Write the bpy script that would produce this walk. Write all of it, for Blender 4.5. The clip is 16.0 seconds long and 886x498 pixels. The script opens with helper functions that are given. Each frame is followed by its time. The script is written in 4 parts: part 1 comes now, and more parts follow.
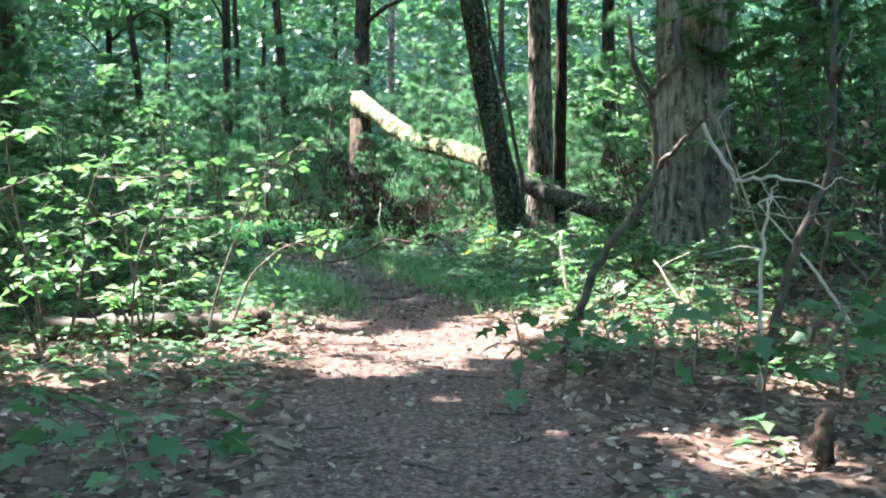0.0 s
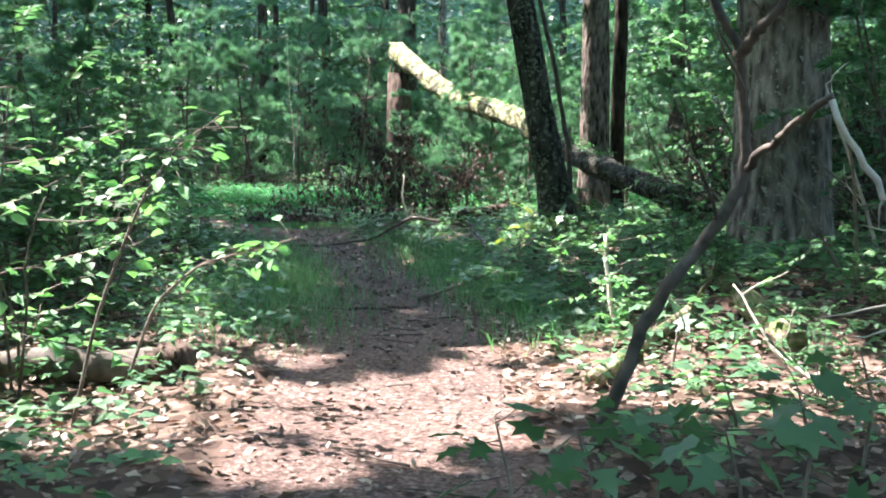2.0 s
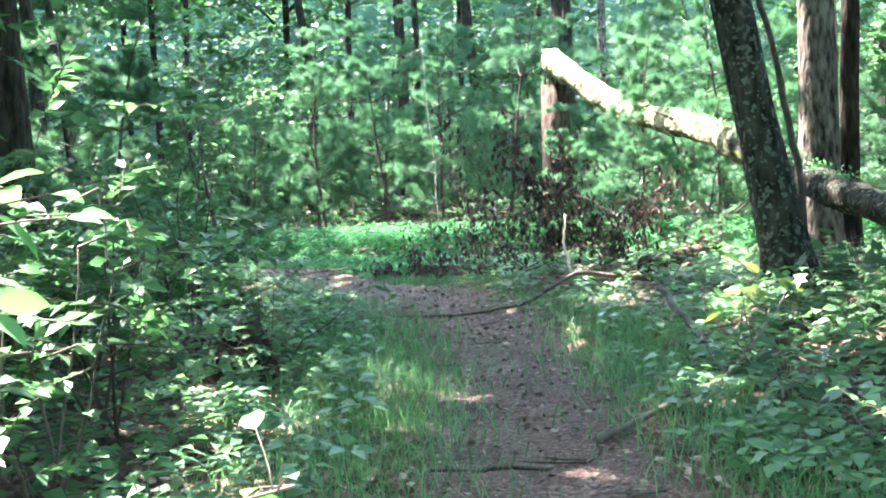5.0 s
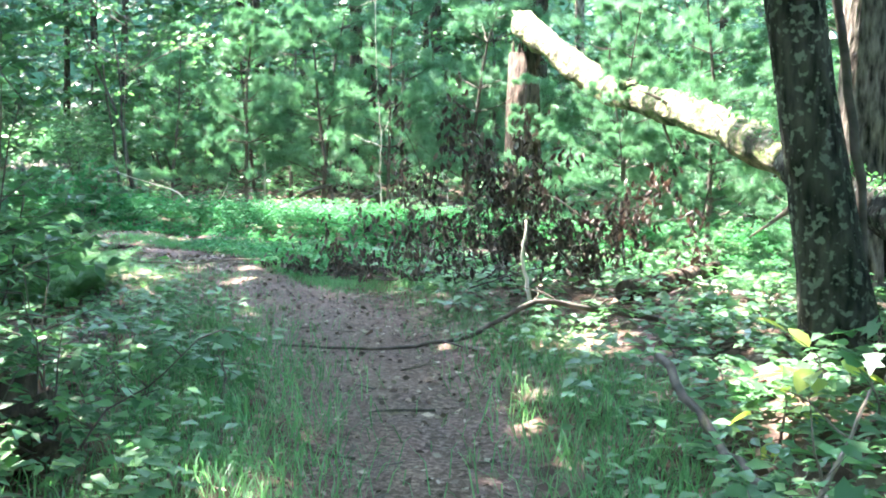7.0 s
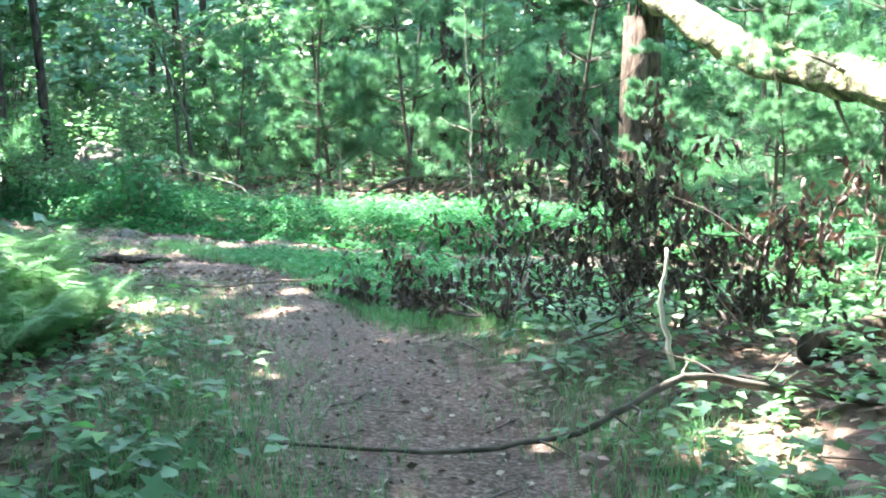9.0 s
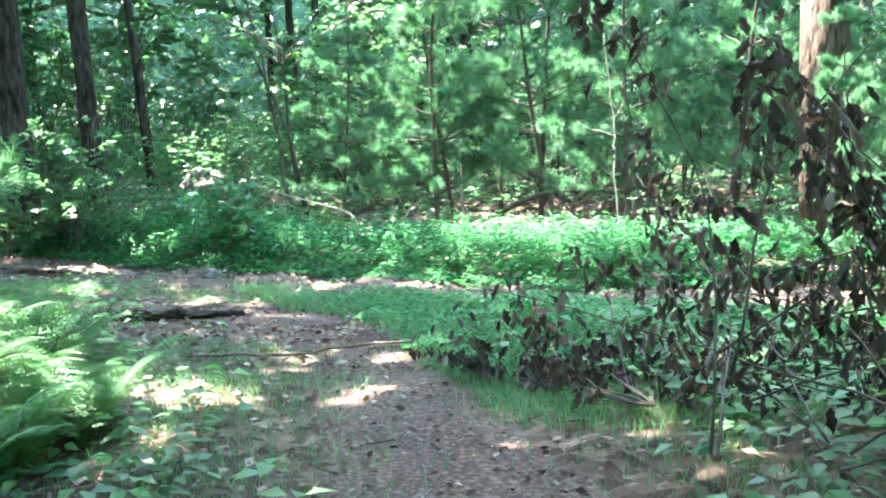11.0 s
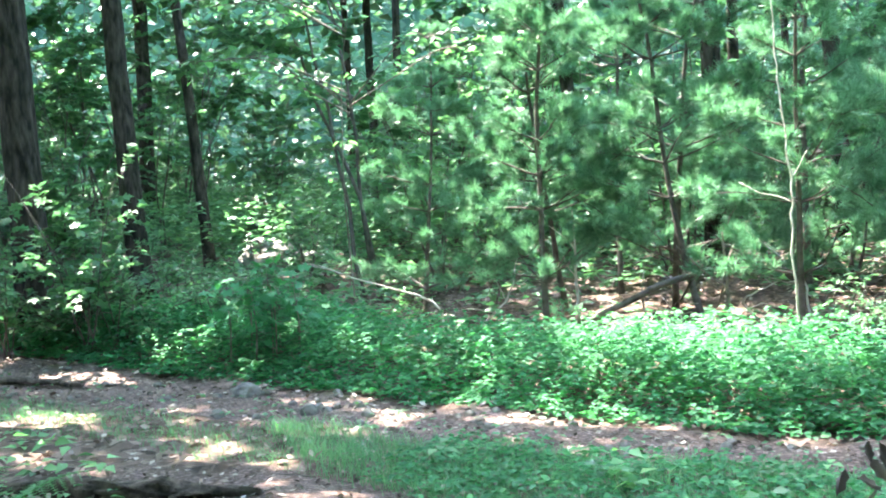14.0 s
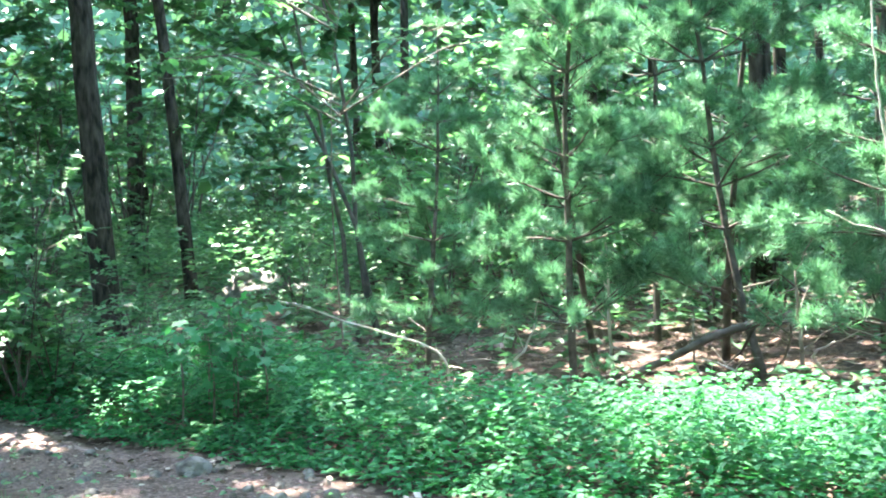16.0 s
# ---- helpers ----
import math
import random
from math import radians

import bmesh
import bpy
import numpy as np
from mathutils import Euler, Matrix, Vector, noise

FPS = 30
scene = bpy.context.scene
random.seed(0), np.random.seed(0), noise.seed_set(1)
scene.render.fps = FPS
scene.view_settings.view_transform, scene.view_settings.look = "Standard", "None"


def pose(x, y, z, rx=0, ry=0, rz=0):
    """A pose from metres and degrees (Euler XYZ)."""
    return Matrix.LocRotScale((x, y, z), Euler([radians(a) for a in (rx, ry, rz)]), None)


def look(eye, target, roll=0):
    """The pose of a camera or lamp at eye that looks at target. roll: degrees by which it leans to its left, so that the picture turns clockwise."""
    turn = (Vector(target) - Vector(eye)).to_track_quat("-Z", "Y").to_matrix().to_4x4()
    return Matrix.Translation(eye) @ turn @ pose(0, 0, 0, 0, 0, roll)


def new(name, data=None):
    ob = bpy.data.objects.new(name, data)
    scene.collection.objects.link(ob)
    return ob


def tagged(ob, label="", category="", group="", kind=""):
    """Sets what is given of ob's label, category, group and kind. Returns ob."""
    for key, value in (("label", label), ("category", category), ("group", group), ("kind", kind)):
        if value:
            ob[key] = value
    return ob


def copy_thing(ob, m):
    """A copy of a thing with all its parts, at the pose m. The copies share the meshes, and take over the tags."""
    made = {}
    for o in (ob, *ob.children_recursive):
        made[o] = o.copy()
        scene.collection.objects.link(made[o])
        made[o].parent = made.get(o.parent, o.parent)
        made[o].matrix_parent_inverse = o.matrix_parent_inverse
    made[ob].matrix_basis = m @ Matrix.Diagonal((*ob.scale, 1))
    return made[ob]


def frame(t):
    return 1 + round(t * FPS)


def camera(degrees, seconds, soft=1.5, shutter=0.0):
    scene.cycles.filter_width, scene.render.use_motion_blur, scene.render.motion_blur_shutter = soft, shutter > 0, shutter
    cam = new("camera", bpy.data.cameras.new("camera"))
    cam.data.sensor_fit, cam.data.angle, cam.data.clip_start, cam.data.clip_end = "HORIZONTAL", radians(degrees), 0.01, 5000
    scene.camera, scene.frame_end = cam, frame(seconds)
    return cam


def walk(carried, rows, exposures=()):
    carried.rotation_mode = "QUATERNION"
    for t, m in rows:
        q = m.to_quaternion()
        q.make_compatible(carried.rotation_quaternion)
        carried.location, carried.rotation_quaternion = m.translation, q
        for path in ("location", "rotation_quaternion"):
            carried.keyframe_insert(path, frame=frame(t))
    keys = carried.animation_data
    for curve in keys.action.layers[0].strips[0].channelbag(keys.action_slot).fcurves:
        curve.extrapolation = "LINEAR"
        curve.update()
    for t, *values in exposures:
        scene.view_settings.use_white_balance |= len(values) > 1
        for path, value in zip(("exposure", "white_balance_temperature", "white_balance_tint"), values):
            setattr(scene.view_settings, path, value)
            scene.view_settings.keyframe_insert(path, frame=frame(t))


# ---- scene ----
cam = camera(40.7, 16.0, soft=2.0)
PATH = [
    (0, (0.048, 0.032, 1.44), (0.032, 2.027, 1.295), -0.4),
    (0.5, (0.154, 0.655, 1.526), (0.099, 2.643, 1.312), 1.1),
    (1, (0.31, 1.292, 1.558), (0.222, 3.28, 1.354), -0.9),
    (1.5, (0.376, 1.972, 1.54), (0.197, 3.954, 1.336), 0.7),
    (2, (0.406, 2.608, 1.588), (0.283, 4.592, 1.365), 0.2),
    (2.5, (0.49, 3.231, 1.638), (0.311, 5.208, 1.395), -1.4),
    (3, (0.414, 3.922, 1.606), (0.187, 5.889, 1.33), -0.9),
    (3.5, (0.321, 4.623, 1.592), (0.04, 6.59, 1.365), -2.6),
    (4, (0.321, 5.178, 1.602), (-0.056, 7.132, 1.402), -1.6),
    (4.2, (0.273, 5.34, 1.608), (-0.129, 7.291, 1.427), -2.7),
    (6.3, (-0.095, 8.064, 1.669), (-0.471, 10.013, 1.427), -2.6),
    (6.5, (-0.12, 8.299, 1.687), (-0.5, 10.246, 1.432), -1.9),
    (7, (-0.204, 9.057, 1.65), (-0.529, 11.016, 1.409), 1.2),
    (7.5, (-0.233, 9.727, 1.581), (-0.502, 11.692, 1.323), -0.6),
    (8, (-0.339, 10.419, 1.605), (-0.673, 12.37, 1.321), 2.1),
    (8.5, (-0.494, 11.082, 1.611), (-0.851, 13.029, 1.324), -0.4),
    (9, (-0.633, 11.835, 1.599), (-1.128, 13.753, 1.325), 0.3),
    (9.2, (-0.661, 12.052, 1.582), (-1.231, 13.949, 1.307), -0.4),
    (11.3, (-1.398, 14.639, 1.444), (-2.162, 16.472, 1.208), -4.2),
    (11.5, (-1.453, 14.883, 1.433), (-2.259, 16.701, 1.212), -5.8),
    (12, (-1.715, 15.467, 1.397), (-2.688, 17.204, 1.207), -2.7),
    (12.5, (-2.015, 15.977, 1.408), (-2.951, 17.731, 1.193), -1.1),
    (13, (-2.23, 16.52, 1.444), (-3.152, 18.291, 1.33), -1.3),
    (13.5, (-2.446, 16.925, 1.347), (-3.346, 18.708, 1.255), -2.9),
    (14, (-2.69, 17.317, 1.442), (-3.538, 19.123, 1.299), -3.2),
    (14.5, (-2.838, 17.716, 1.376), (-3.667, 19.53, 1.226), -2.5),
    (15, (-2.979, 18.269, 1.421), (-3.818, 20.079, 1.28), 0.2),
    (15.5, (-3.252, 18.748, 1.433), (-4.032, 20.585, 1.3), 0.3),
    (16, (-3.519, 19.171, 1.363), (-4.382, 20.972, 1.27), -2.4),
]
EXPOSURES = [(0, 4.4, 6400, 17), (2, 4.1, 6400, 18), (3, 3.8, 6400, 19), (3.5, 4.3, 6400, 19), (4, 4.7, 6400, 19), (6.5, 5.3, 6450, 13), (9, 5.3, 6450, 10), (11.5, 5.35, 6450, 8), (13, 5.3, 6450, 9), (16, 5.3, 6450, 10)]
walk(cam, [(t, look(eye, target, roll)) for t, eye, target, roll in PATH], EXPOSURES)

# ---- world and sun ----
SUN_EL, SUN_AZ = 58.0, -62.0  # height, and degrees from ahead (+y) towards the right
SUN = Vector((math.sin(radians(SUN_AZ)) * math.cos(radians(SUN_EL)), math.cos(radians(SUN_AZ)) * math.cos(radians(SUN_EL)), math.sin(radians(SUN_EL))))
world = bpy.data.worlds.new("sky")
scene.world = world
world.use_nodes = True
wn = world.node_tree
sky = wn.nodes.new("ShaderNodeTexSky")
sky.sky_type, sky.sun_disc = "NISHITA", False
sky.sun_elevation, sky.sun_rotation = radians(SUN_EL), radians(SUN_AZ)
wn.links.new(sky.outputs[0], wn.nodes["Background"].inputs[0])
wn.nodes["Background"].inputs[1].default_value = 0.15
sun_data = bpy.data.lights.new("sun", "SUN")
sun_data.energy, sun_data.angle, sun_data.color = 2.0, radians(0.6), (1.0, 0.95, 0.86)
sun_ob = new("sun", sun_data)
sun_ob.matrix_world = look(SUN * 60, (0, 0, 0))


# ---- materials ----
def material(name):
    m = bpy.data.materials.new(name)
    m.use_nodes = True
    return m, m.node_tree.nodes, m.node_tree.links, m.node_tree.nodes["Principled BSDF"]


def ramp(nodes, stops):
    r = nodes.new("ShaderNodeValToRGB")
    e = r.color_ramp.elements
    while len(e) < len(stops):
        e.new(0.5)
    for k, (p, c) in zip(e, stops):
        k.position, k.color = p, (*c, 1)
    return r


def noise_tex(nodes, links, scale, detail=4, coord="Object", stretch=None):
    tc = nodes.new("ShaderNodeTexCoord")
    n = nodes.new("ShaderNodeTexNoise")
    n.inputs["Scale"].default_value, n.inputs["Detail"].default_value = scale, detail
    if stretch:
        mp = nodes.new("ShaderNodeMapping")
        mp.inputs["Scale"].default_value = stretch
        links.new(tc.outputs[coord], mp.inputs[0])
        links.new(mp.outputs[0], n.inputs["Vector"])
    else:
        links.new(tc.outputs[coord], n.inputs["Vector"])
    return n


def mix_rgb(nodes, links, fac, a, b, blend="MIX"):
    m = nodes.new("ShaderNodeMix")
    m.data_type, m.blend_type = "RGBA", blend
    if isinstance(fac, float):
        m.inputs[0].default_value = fac
    else:
        links.new(fac, m.inputs[0])
    for v, i in ((a, 6), (b, 7)):
        if isinstance(v, tuple):
            m.inputs[i].default_value = (*v, 1)
        else:
            links.new(v, m.inputs[i])
    return m.outputs[2]


def add_bump(nodes, links, bsdf, height, strength, distance):
    b = nodes.new("ShaderNodeBump")
    b.inputs["Strength"].default_value, b.inputs["Distance"].default_value = strength, distance
    links.new(height, b.inputs["Height"])
    links.new(b.outputs[0], bsdf.inputs["Normal"])


def leaf_material(name, stops, through_colour, share=0.4, rough=0.45):
    """Thin leaf: every leaf its own shade, light shines through."""
    m, n, l, b = material(name)
    g = n.new("ShaderNodeNewGeometry")
    r = ramp(n, stops)
    l.new(g.outputs["Random Per Island"], r.inputs[0])
    big = noise_tex(n, l, 0.9, 2, "Object")
    var = ramp(n, [(0.3, (0.72, 0.78, 0.74)), (0.7, (1.15, 1.1, 1.05))])
    l.new(big.outputs[0], var.inputs[0])
    col = mix_rgb(n, l, 1.0, r.outputs[0], var.outputs[0], "MULTIPLY")
    l.new(col, b.inputs["Base Color"])
    b.inputs["Roughness"].default_value = rough
    b.inputs["Specular IOR Level"].default_value = 0.35
    t = n.new("ShaderNodeBsdfTranslucent")
    l.new(mix_rgb(n, l, 1.0, col, through_colour, "MULTIPLY"), t.inputs[0])
    s = n.new("ShaderNodeMixShader")
    s.inputs[0].default_value = share
    l.new(b.outputs[0], s.inputs[1])
    l.new(t.outputs[0], s.inputs[2])
    l.new(s.outputs[0], n["Material Output"].inputs[0])
    return m


def bark_material(name, dark, light, patch=None, amount=0.5, scale=16.0, stretch=(1, 1, 0.3), stain=0.7):
    m, n, l, b = material(name)
    v = noise_tex(n, l, scale, 8, "Object", stretch)
    r = ramp(n, [(0.35, dark), (0.65, light)])
    l.new(v.outputs[0], r.inputs[0])
    col = r.outputs[0]
    if patch:
        p = noise_tex(n, l, 24.0, 8)
        pr = ramp(n, [(amount, (0, 0, 0)), (amount + 0.06, (1, 1, 1))])
        l.new(p.outputs[0], pr.inputs[0])
        col = mix_rgb(n, l, pr.outputs[0], col, patch)
    big = noise_tex(n, l, 1.3 if stain > 0.5 else 4.0, 5)
    br = ramp(n, [(0.38, (stain, stain, stain)), (0.6, (1.2, 1.15, 1.1))])
    l.new(big.outputs[0], br.inputs[0])
    l.new(mix_rgb(n, l, 1.0, col, br.outputs[0], "MULTIPLY"), b.inputs["Base Color"])
    b.inputs["Roughness"].default_value = 0.95
    b.inputs["Specular IOR Level"].default_value = 0.15
    add_bump(n, l, b, v.outputs[0], 1.0, 0.05)
    return m


def ground_material():
    m, n, l, b = material("forest_floor")
    tc = n.new("ShaderNodeTexCoord")
    cell = n.new("ShaderNodeTexVoronoi")
    cell.inputs["Scale"].default_value = 16.0
    warp = noise_tex(n, l, 6.0, 3)
    l.new(mix_rgb(n, l, 0.12, tc.outputs["Object"], warp.outputs["Color"]), cell.inputs["Vector"])
    lit = ramp(n, [(0.0, (0.035, 0.023, 0.019)), (0.4, (0.08, 0.053, 0.043)), (0.75, (0.16, 0.112, 0.092)), (1.0, (0.3, 0.23, 0.195))])
    l.new(cell.outputs["Color"], lit.inputs[0])
    fine = noise_tex(n, l, 34.0, 9)
    fine.inputs["Roughness"].default_value = 0.72
    dirt = ramp(n, [(0.36, (0.04, 0.026, 0.023)), (0.5, (0.11, 0.073, 0.064)), (0.64, (0.28, 0.205, 0.182))])
    l.new(fine.outputs[0], dirt.inputs[0])
    mid = noise_tex(n, l, 2.2, 4)
    a = n.new("ShaderNodeAttribute")
    a.attribute_name = "bare"
    edge = n.new("ShaderNodeMath")
    edge.operation = "MULTIPLY_ADD"
    edge.inputs[1].default_value = 0.7
    l.new(mid.outputs[0], edge.inputs[0])
    l.new(a.outputs["Fac"], edge.inputs[2])
    er = ramp(n, [(0.75, (0, 0, 0)), (1.0, (1, 1, 1))])
    l.new(edge.outputs[0], er.inputs[0])
    col = mix_rgb(n, l, er.outputs[0], lit.outputs[0], dirt.outputs[0])
    tone = ramp(n, [(0.3, (0.75, 0.75, 0.75)), (0.7, (1.2, 1.15, 1.1))])
    l.new(mid.outputs[0], tone.inputs[0])
    l.new(mix_rgb(n, l, 1.0, col, tone.outputs[0], "MULTIPLY"), b.inputs["Base Color"])
    b.inputs["Roughness"].default_value = 0.95
    b.inputs["Specular IOR Level"].default_value = 0.2
    add_bump(n, l, b, fine.outputs[0], 0.8, 0.015)
    return m


def plain_material(name, a, c, scale=12.0, rough=0.9):
    m, n, l, b = material(name)
    v = noise_tex(n, l, scale, 5)
    r = ramp(n, [(0.35, a), (0.65, c)])
    l.new(v.outputs[0], r.inputs[0])
    l.new(r.outputs[0], b.inputs["Base Color"])
    b.inputs["Roughness"].default_value = rough
    add_bump(n, l, b, v.outputs[0], 0.6, 0.01)
    return m


M_GROUND = ground_material()
M_LITTER = leaf_material("dry_leaf", [(0.0, (0.09, 0.055, 0.045)), (0.35, (0.2, 0.135, 0.11)), (0.75, (0.32, 0.235, 0.2)), (1.0, (0.48, 0.4, 0.35))], (0.8, 0.6, 0.45), 0.12, 0.6)
M_DEADLEAF = leaf_material("withered_leaf", [(0.0, (0.04, 0.029, 0.027)), (0.6, (0.095, 0.07, 0.064)), (1.0, (0.26, 0.21, 0.19))], (0.8, 0.5, 0.4), 0.12, 0.55)
M_YELLOW = leaf_material("yellowing_leaf", [(0.0, (0.16, 0.27, 0.1)), (0.5, (0.34, 0.42, 0.12)), (1.0, (0.48, 0.5, 0.16))], (1.1, 1.3, 0.6), 0.35)
M_CRUMB = leaf_material("leaf_crumb", [(0.0, (0.05, 0.035, 0.03)), (0.35, (0.13, 0.092, 0.08)), (0.65, (0.22, 0.165, 0.145)), (1.0, (0.42, 0.35, 0.31))], (0.8, 0.6, 0.45), 0.05, 0.7)
M_LEAF = leaf_material("green_leaf", [(0.0, (0.065, 0.145, 0.085)), (0.5, (0.1, 0.21, 0.115)), (1.0, (0.16, 0.29, 0.14))], (1.05, 1.4, 0.9), 0.42)
# the greens of green_leaf, well over half as light again
M_LEAF_BRIGHT = leaf_material("bright_leaf", [(0.0, (0.1, 0.24, 0.12)), (0.5, (0.17, 0.36, 0.17)), (1.0, (0.27, 0.47, 0.22))], (1.0, 1.4, 0.7), 0.4)
M_CANOPY = leaf_material("canopy_leaf", [(0.0, (0.06, 0.13, 0.08)), (1.0, (0.13, 0.24, 0.13))], (1.05, 1.4, 0.9), 0.45)
# far foliage darker than canopy_leaf, woodland shade put into its colour
M_FAR_SHADED = leaf_material("shaded_far_foliage", [(0.0, (0.035, 0.075, 0.055)), (0.7, (0.06, 0.12, 0.08)), (1.0, (0.12, 0.2, 0.11))], (1.05, 1.4, 0.9), 0.3)
M_COVER = leaf_material("cover_leaf", [(0.0, (0.035, 0.135, 0.065)), (0.6, (0.058, 0.21, 0.095)), (1.0, (0.095, 0.3, 0.125))], (1.0, 1.5, 0.8), 0.35, 0.75)
M_FERN = leaf_material("fern_leaf", [(0.0, (0.07, 0.2, 0.085)), (1.0, (0.15, 0.33, 0.14))], (1.1, 1.4, 0.7), 0.42)
M_NEEDLE = leaf_material("pine_needle", [(0.0, (0.075, 0.17, 0.105)), (0.6, (0.14, 0.285, 0.18)), (1.0, (0.24, 0.42, 0.28))], (1.0, 1.3, 0.9), 0.3)
M_GRASS = leaf_material("grass_blade", [(0.0, (0.075, 0.19, 0.1)), (0.7, (0.125, 0.29, 0.15)), (1.0, (0.21, 0.37, 0.2))], (1.1, 1.4, 0.8), 0.45)
M_BARK_OAK = bark_material("grey_oak_bark", (0.065, 0.053, 0.045), (0.36, 0.31, 0.27), (0.36, 0.36, 0.31), 0.6)
M_BARK_DARK = bark_material("dark_bark", (0.016, 0.013, 0.011), (0.075, 0.06, 0.05))
M_BARK_LICHEN = bark_material("lichen_bark", (0.014, 0.014, 0.012), (0.08, 0.076, 0.064), (0.15, 0.175, 0.135), 0.55)
M_BARK_GREY = bark_material("shaggy_grey_bark", (0.025, 0.02, 0.018), (0.3, 0.26, 0.23), None, 0.5, 22.0)
M_LOG = bark_material("barkless_log", (0.1, 0.075, 0.05), (0.44, 0.39, 0.29), (0.14, 0.19, 0.075), 0.48, 14.0, (1, 0.15, 1), 0.25)
M_ROT = bark_material("rotten_wood", (0.025, 0.019, 0.016), (0.12, 0.09, 0.073))
M_TWIG = plain_material("dead_twig", (0.09, 0.07, 0.055), (0.22, 0.18, 0.15))
M_BRANCH = plain_material("dark_branch", (0.045, 0.037, 0.031), (0.13, 0.105, 0.088))
M_TWIG_PALE = plain_material("bleached_twig", (0.4, 0.35, 0.3), (0.62, 0.57, 0.5))
M_STEM = plain_material("brown_stem", (0.07, 0.05, 0.035), (0.16, 0.12, 0.085))
M_STONE = plain_material("grey_stone", (0.07, 0.06, 0.053), (0.2, 0.175, 0.155))
M_FAR = plain_material("far_woods", (0.02, 0.06, 0.035), (0.09, 0.2, 0.1), 0.35)

# ---- mesh helpers ----
rng = np.random.default_rng(7)

LEAF_V = np.array([(0, 0, 0), (0, 0.5, 0), (0, 1, -0.12), (-0.28, 0.38, 0.07), (0.28, 0.38, 0.07)], float)
LEAF_F = [(0, 1, 3), (1, 2, 3), (0, 4, 1), (1, 4, 2)]
PLAIN_V = np.array([(0, 0, 0), (0, 1, -0.1), (-0.29, 0.42, 0.08), (0.29, 0.42, 0.08)], float)
PLAIN_F = [(0, 1, 2), (0, 3, 1)]
CURL_V = np.array([(0, 0, 0.01), (0, 0.5, 0.0), (0, 1, 0.05), (-0.32, 0.45, 0.09), (0.3, 0.5, 0.06)], float)
OVATE_V = np.array([(0, 0, 0), (0, 0.3, 0.0), (0, 0.65, -0.02), (0, 1, -0.1), (-0.2, 0.15, 0.05), (-0.31, 0.42, 0.07), (-0.2, 0.75, 0.03), (0.2, 0.15, 0.05), (0.31, 0.42, 0.07), (0.2, 0.75, 0.03)], float)
OVATE_F = [(0, 1, 4), (1, 5, 4), (1, 2, 5), (2, 6, 5), (2, 3, 6), (0, 7, 1), (1, 7, 8), (1, 8, 2), (2, 8, 9), (2, 9, 3)]


def wither_template():
    """A dead leaf rolled and twisted along its length, its rim ragged."""
    v, f = [], []
    for i, (y, w) in enumerate([(0, 0.02), (0.18, 0.12), (0.42, 0.17), (0.68, 0.14), (0.88, 0.08), (1.0, 0.01)]):
        for j, a in enumerate((-1.7, -0.6, 0.6, 1.5)):
            rag = 1 + 0.35 * math.sin(i * 2.7 + j * 4.1)
            a += 0.9 * y
            v.append((w * math.sin(a) * rag * 1.3, y + 0.04 * math.cos(i + 2 * j), w * (1 - math.cos(a)) * rag + 0.18 * y * y))
        if i:
            for j in range(3):
                p = (i - 1) * 4 + j
                f += [(p, p + 1, p + 5), (p, p + 5, p + 4)]
    return np.array(v), f


WITHER_V, WITHER_F = wither_template()
MAPLE_V = np.array([(0, 0, 0), (-0.38, 0.1, 0.04), (-0.2, 0.38, 0.03), (-0.48, 0.62, 0.0), (-0.16, 0.66, 0.03), (0, 1, -0.08), (0.16, 0.66, 0.03), (0.48, 0.62, 0), (0.2, 0.38, 0.03), (0.38, 0.1, 0.04), (0, 0.4, 0)], float)
MAPLE_F = [(10, i, i + 1) for i in range(9)] + [(10, 9, 0)]
BLADE_V = np.array([(-0.016, 0, 0), (0.016, 0, 0), (-0.012, 0.22, 0.55), (0.012, 0.22, 0.55), (0, 0.75, 0.78)], float)
BLADE_F = [(0, 1, 3), (0, 3, 2), (2, 3, 4)]


def tuft_template(n, seed):
    """A brush of pine needles about the +y direction."""
    r = np.random.default_rng(seed)
    v, f = [], []
    for i in range(n):
        a, tilt = r.uniform(0, 2 * np.pi), r.uniform(0.15, 1.5)
        d = np.array((np.sin(tilt) * np.cos(a), np.cos(tilt), np.sin(tilt) * np.sin(a)))
        side = np.cross(d, r.normal(size=3))
        side = side / np.linalg.norm(side) * 0.03
        o = np.array((0, r.uniform(-0.15, 0.08), 0))
        v += [o - side, o + side, o + d]
        f.append((3 * i, 3 * i + 1, 3 * i + 2))
    return np.array(v), f


TUFT_V, TUFT_F = tuft_template(18, 3)


def build_mesh(name, verts, faces, mat, smooth=False):
    """A mesh from arrays: vertices (n, 3), triangles (m, 3)."""
    verts, faces = np.asarray(verts, np.float32), np.asarray(faces, np.int32)
    me = bpy.data.meshes.new(name)
    me.vertices.add(len(verts))
    me.vertices.foreach_set("co", verts.ravel())
    k = faces.shape[1]
    me.loops.add(faces.size)
    me.loops.foreach_set("vertex_index", faces.ravel())
    me.polygons.add(len(faces))
    me.polygons.foreach_set("loop_start", np.arange(0, faces.size, k, dtype=np.int32))
    if smooth:
        me.polygons.foreach_set("use_smooth", np.ones(len(faces), bool))
    me.update(calc_edges=True)
    me.materials.append(mat)
    return me


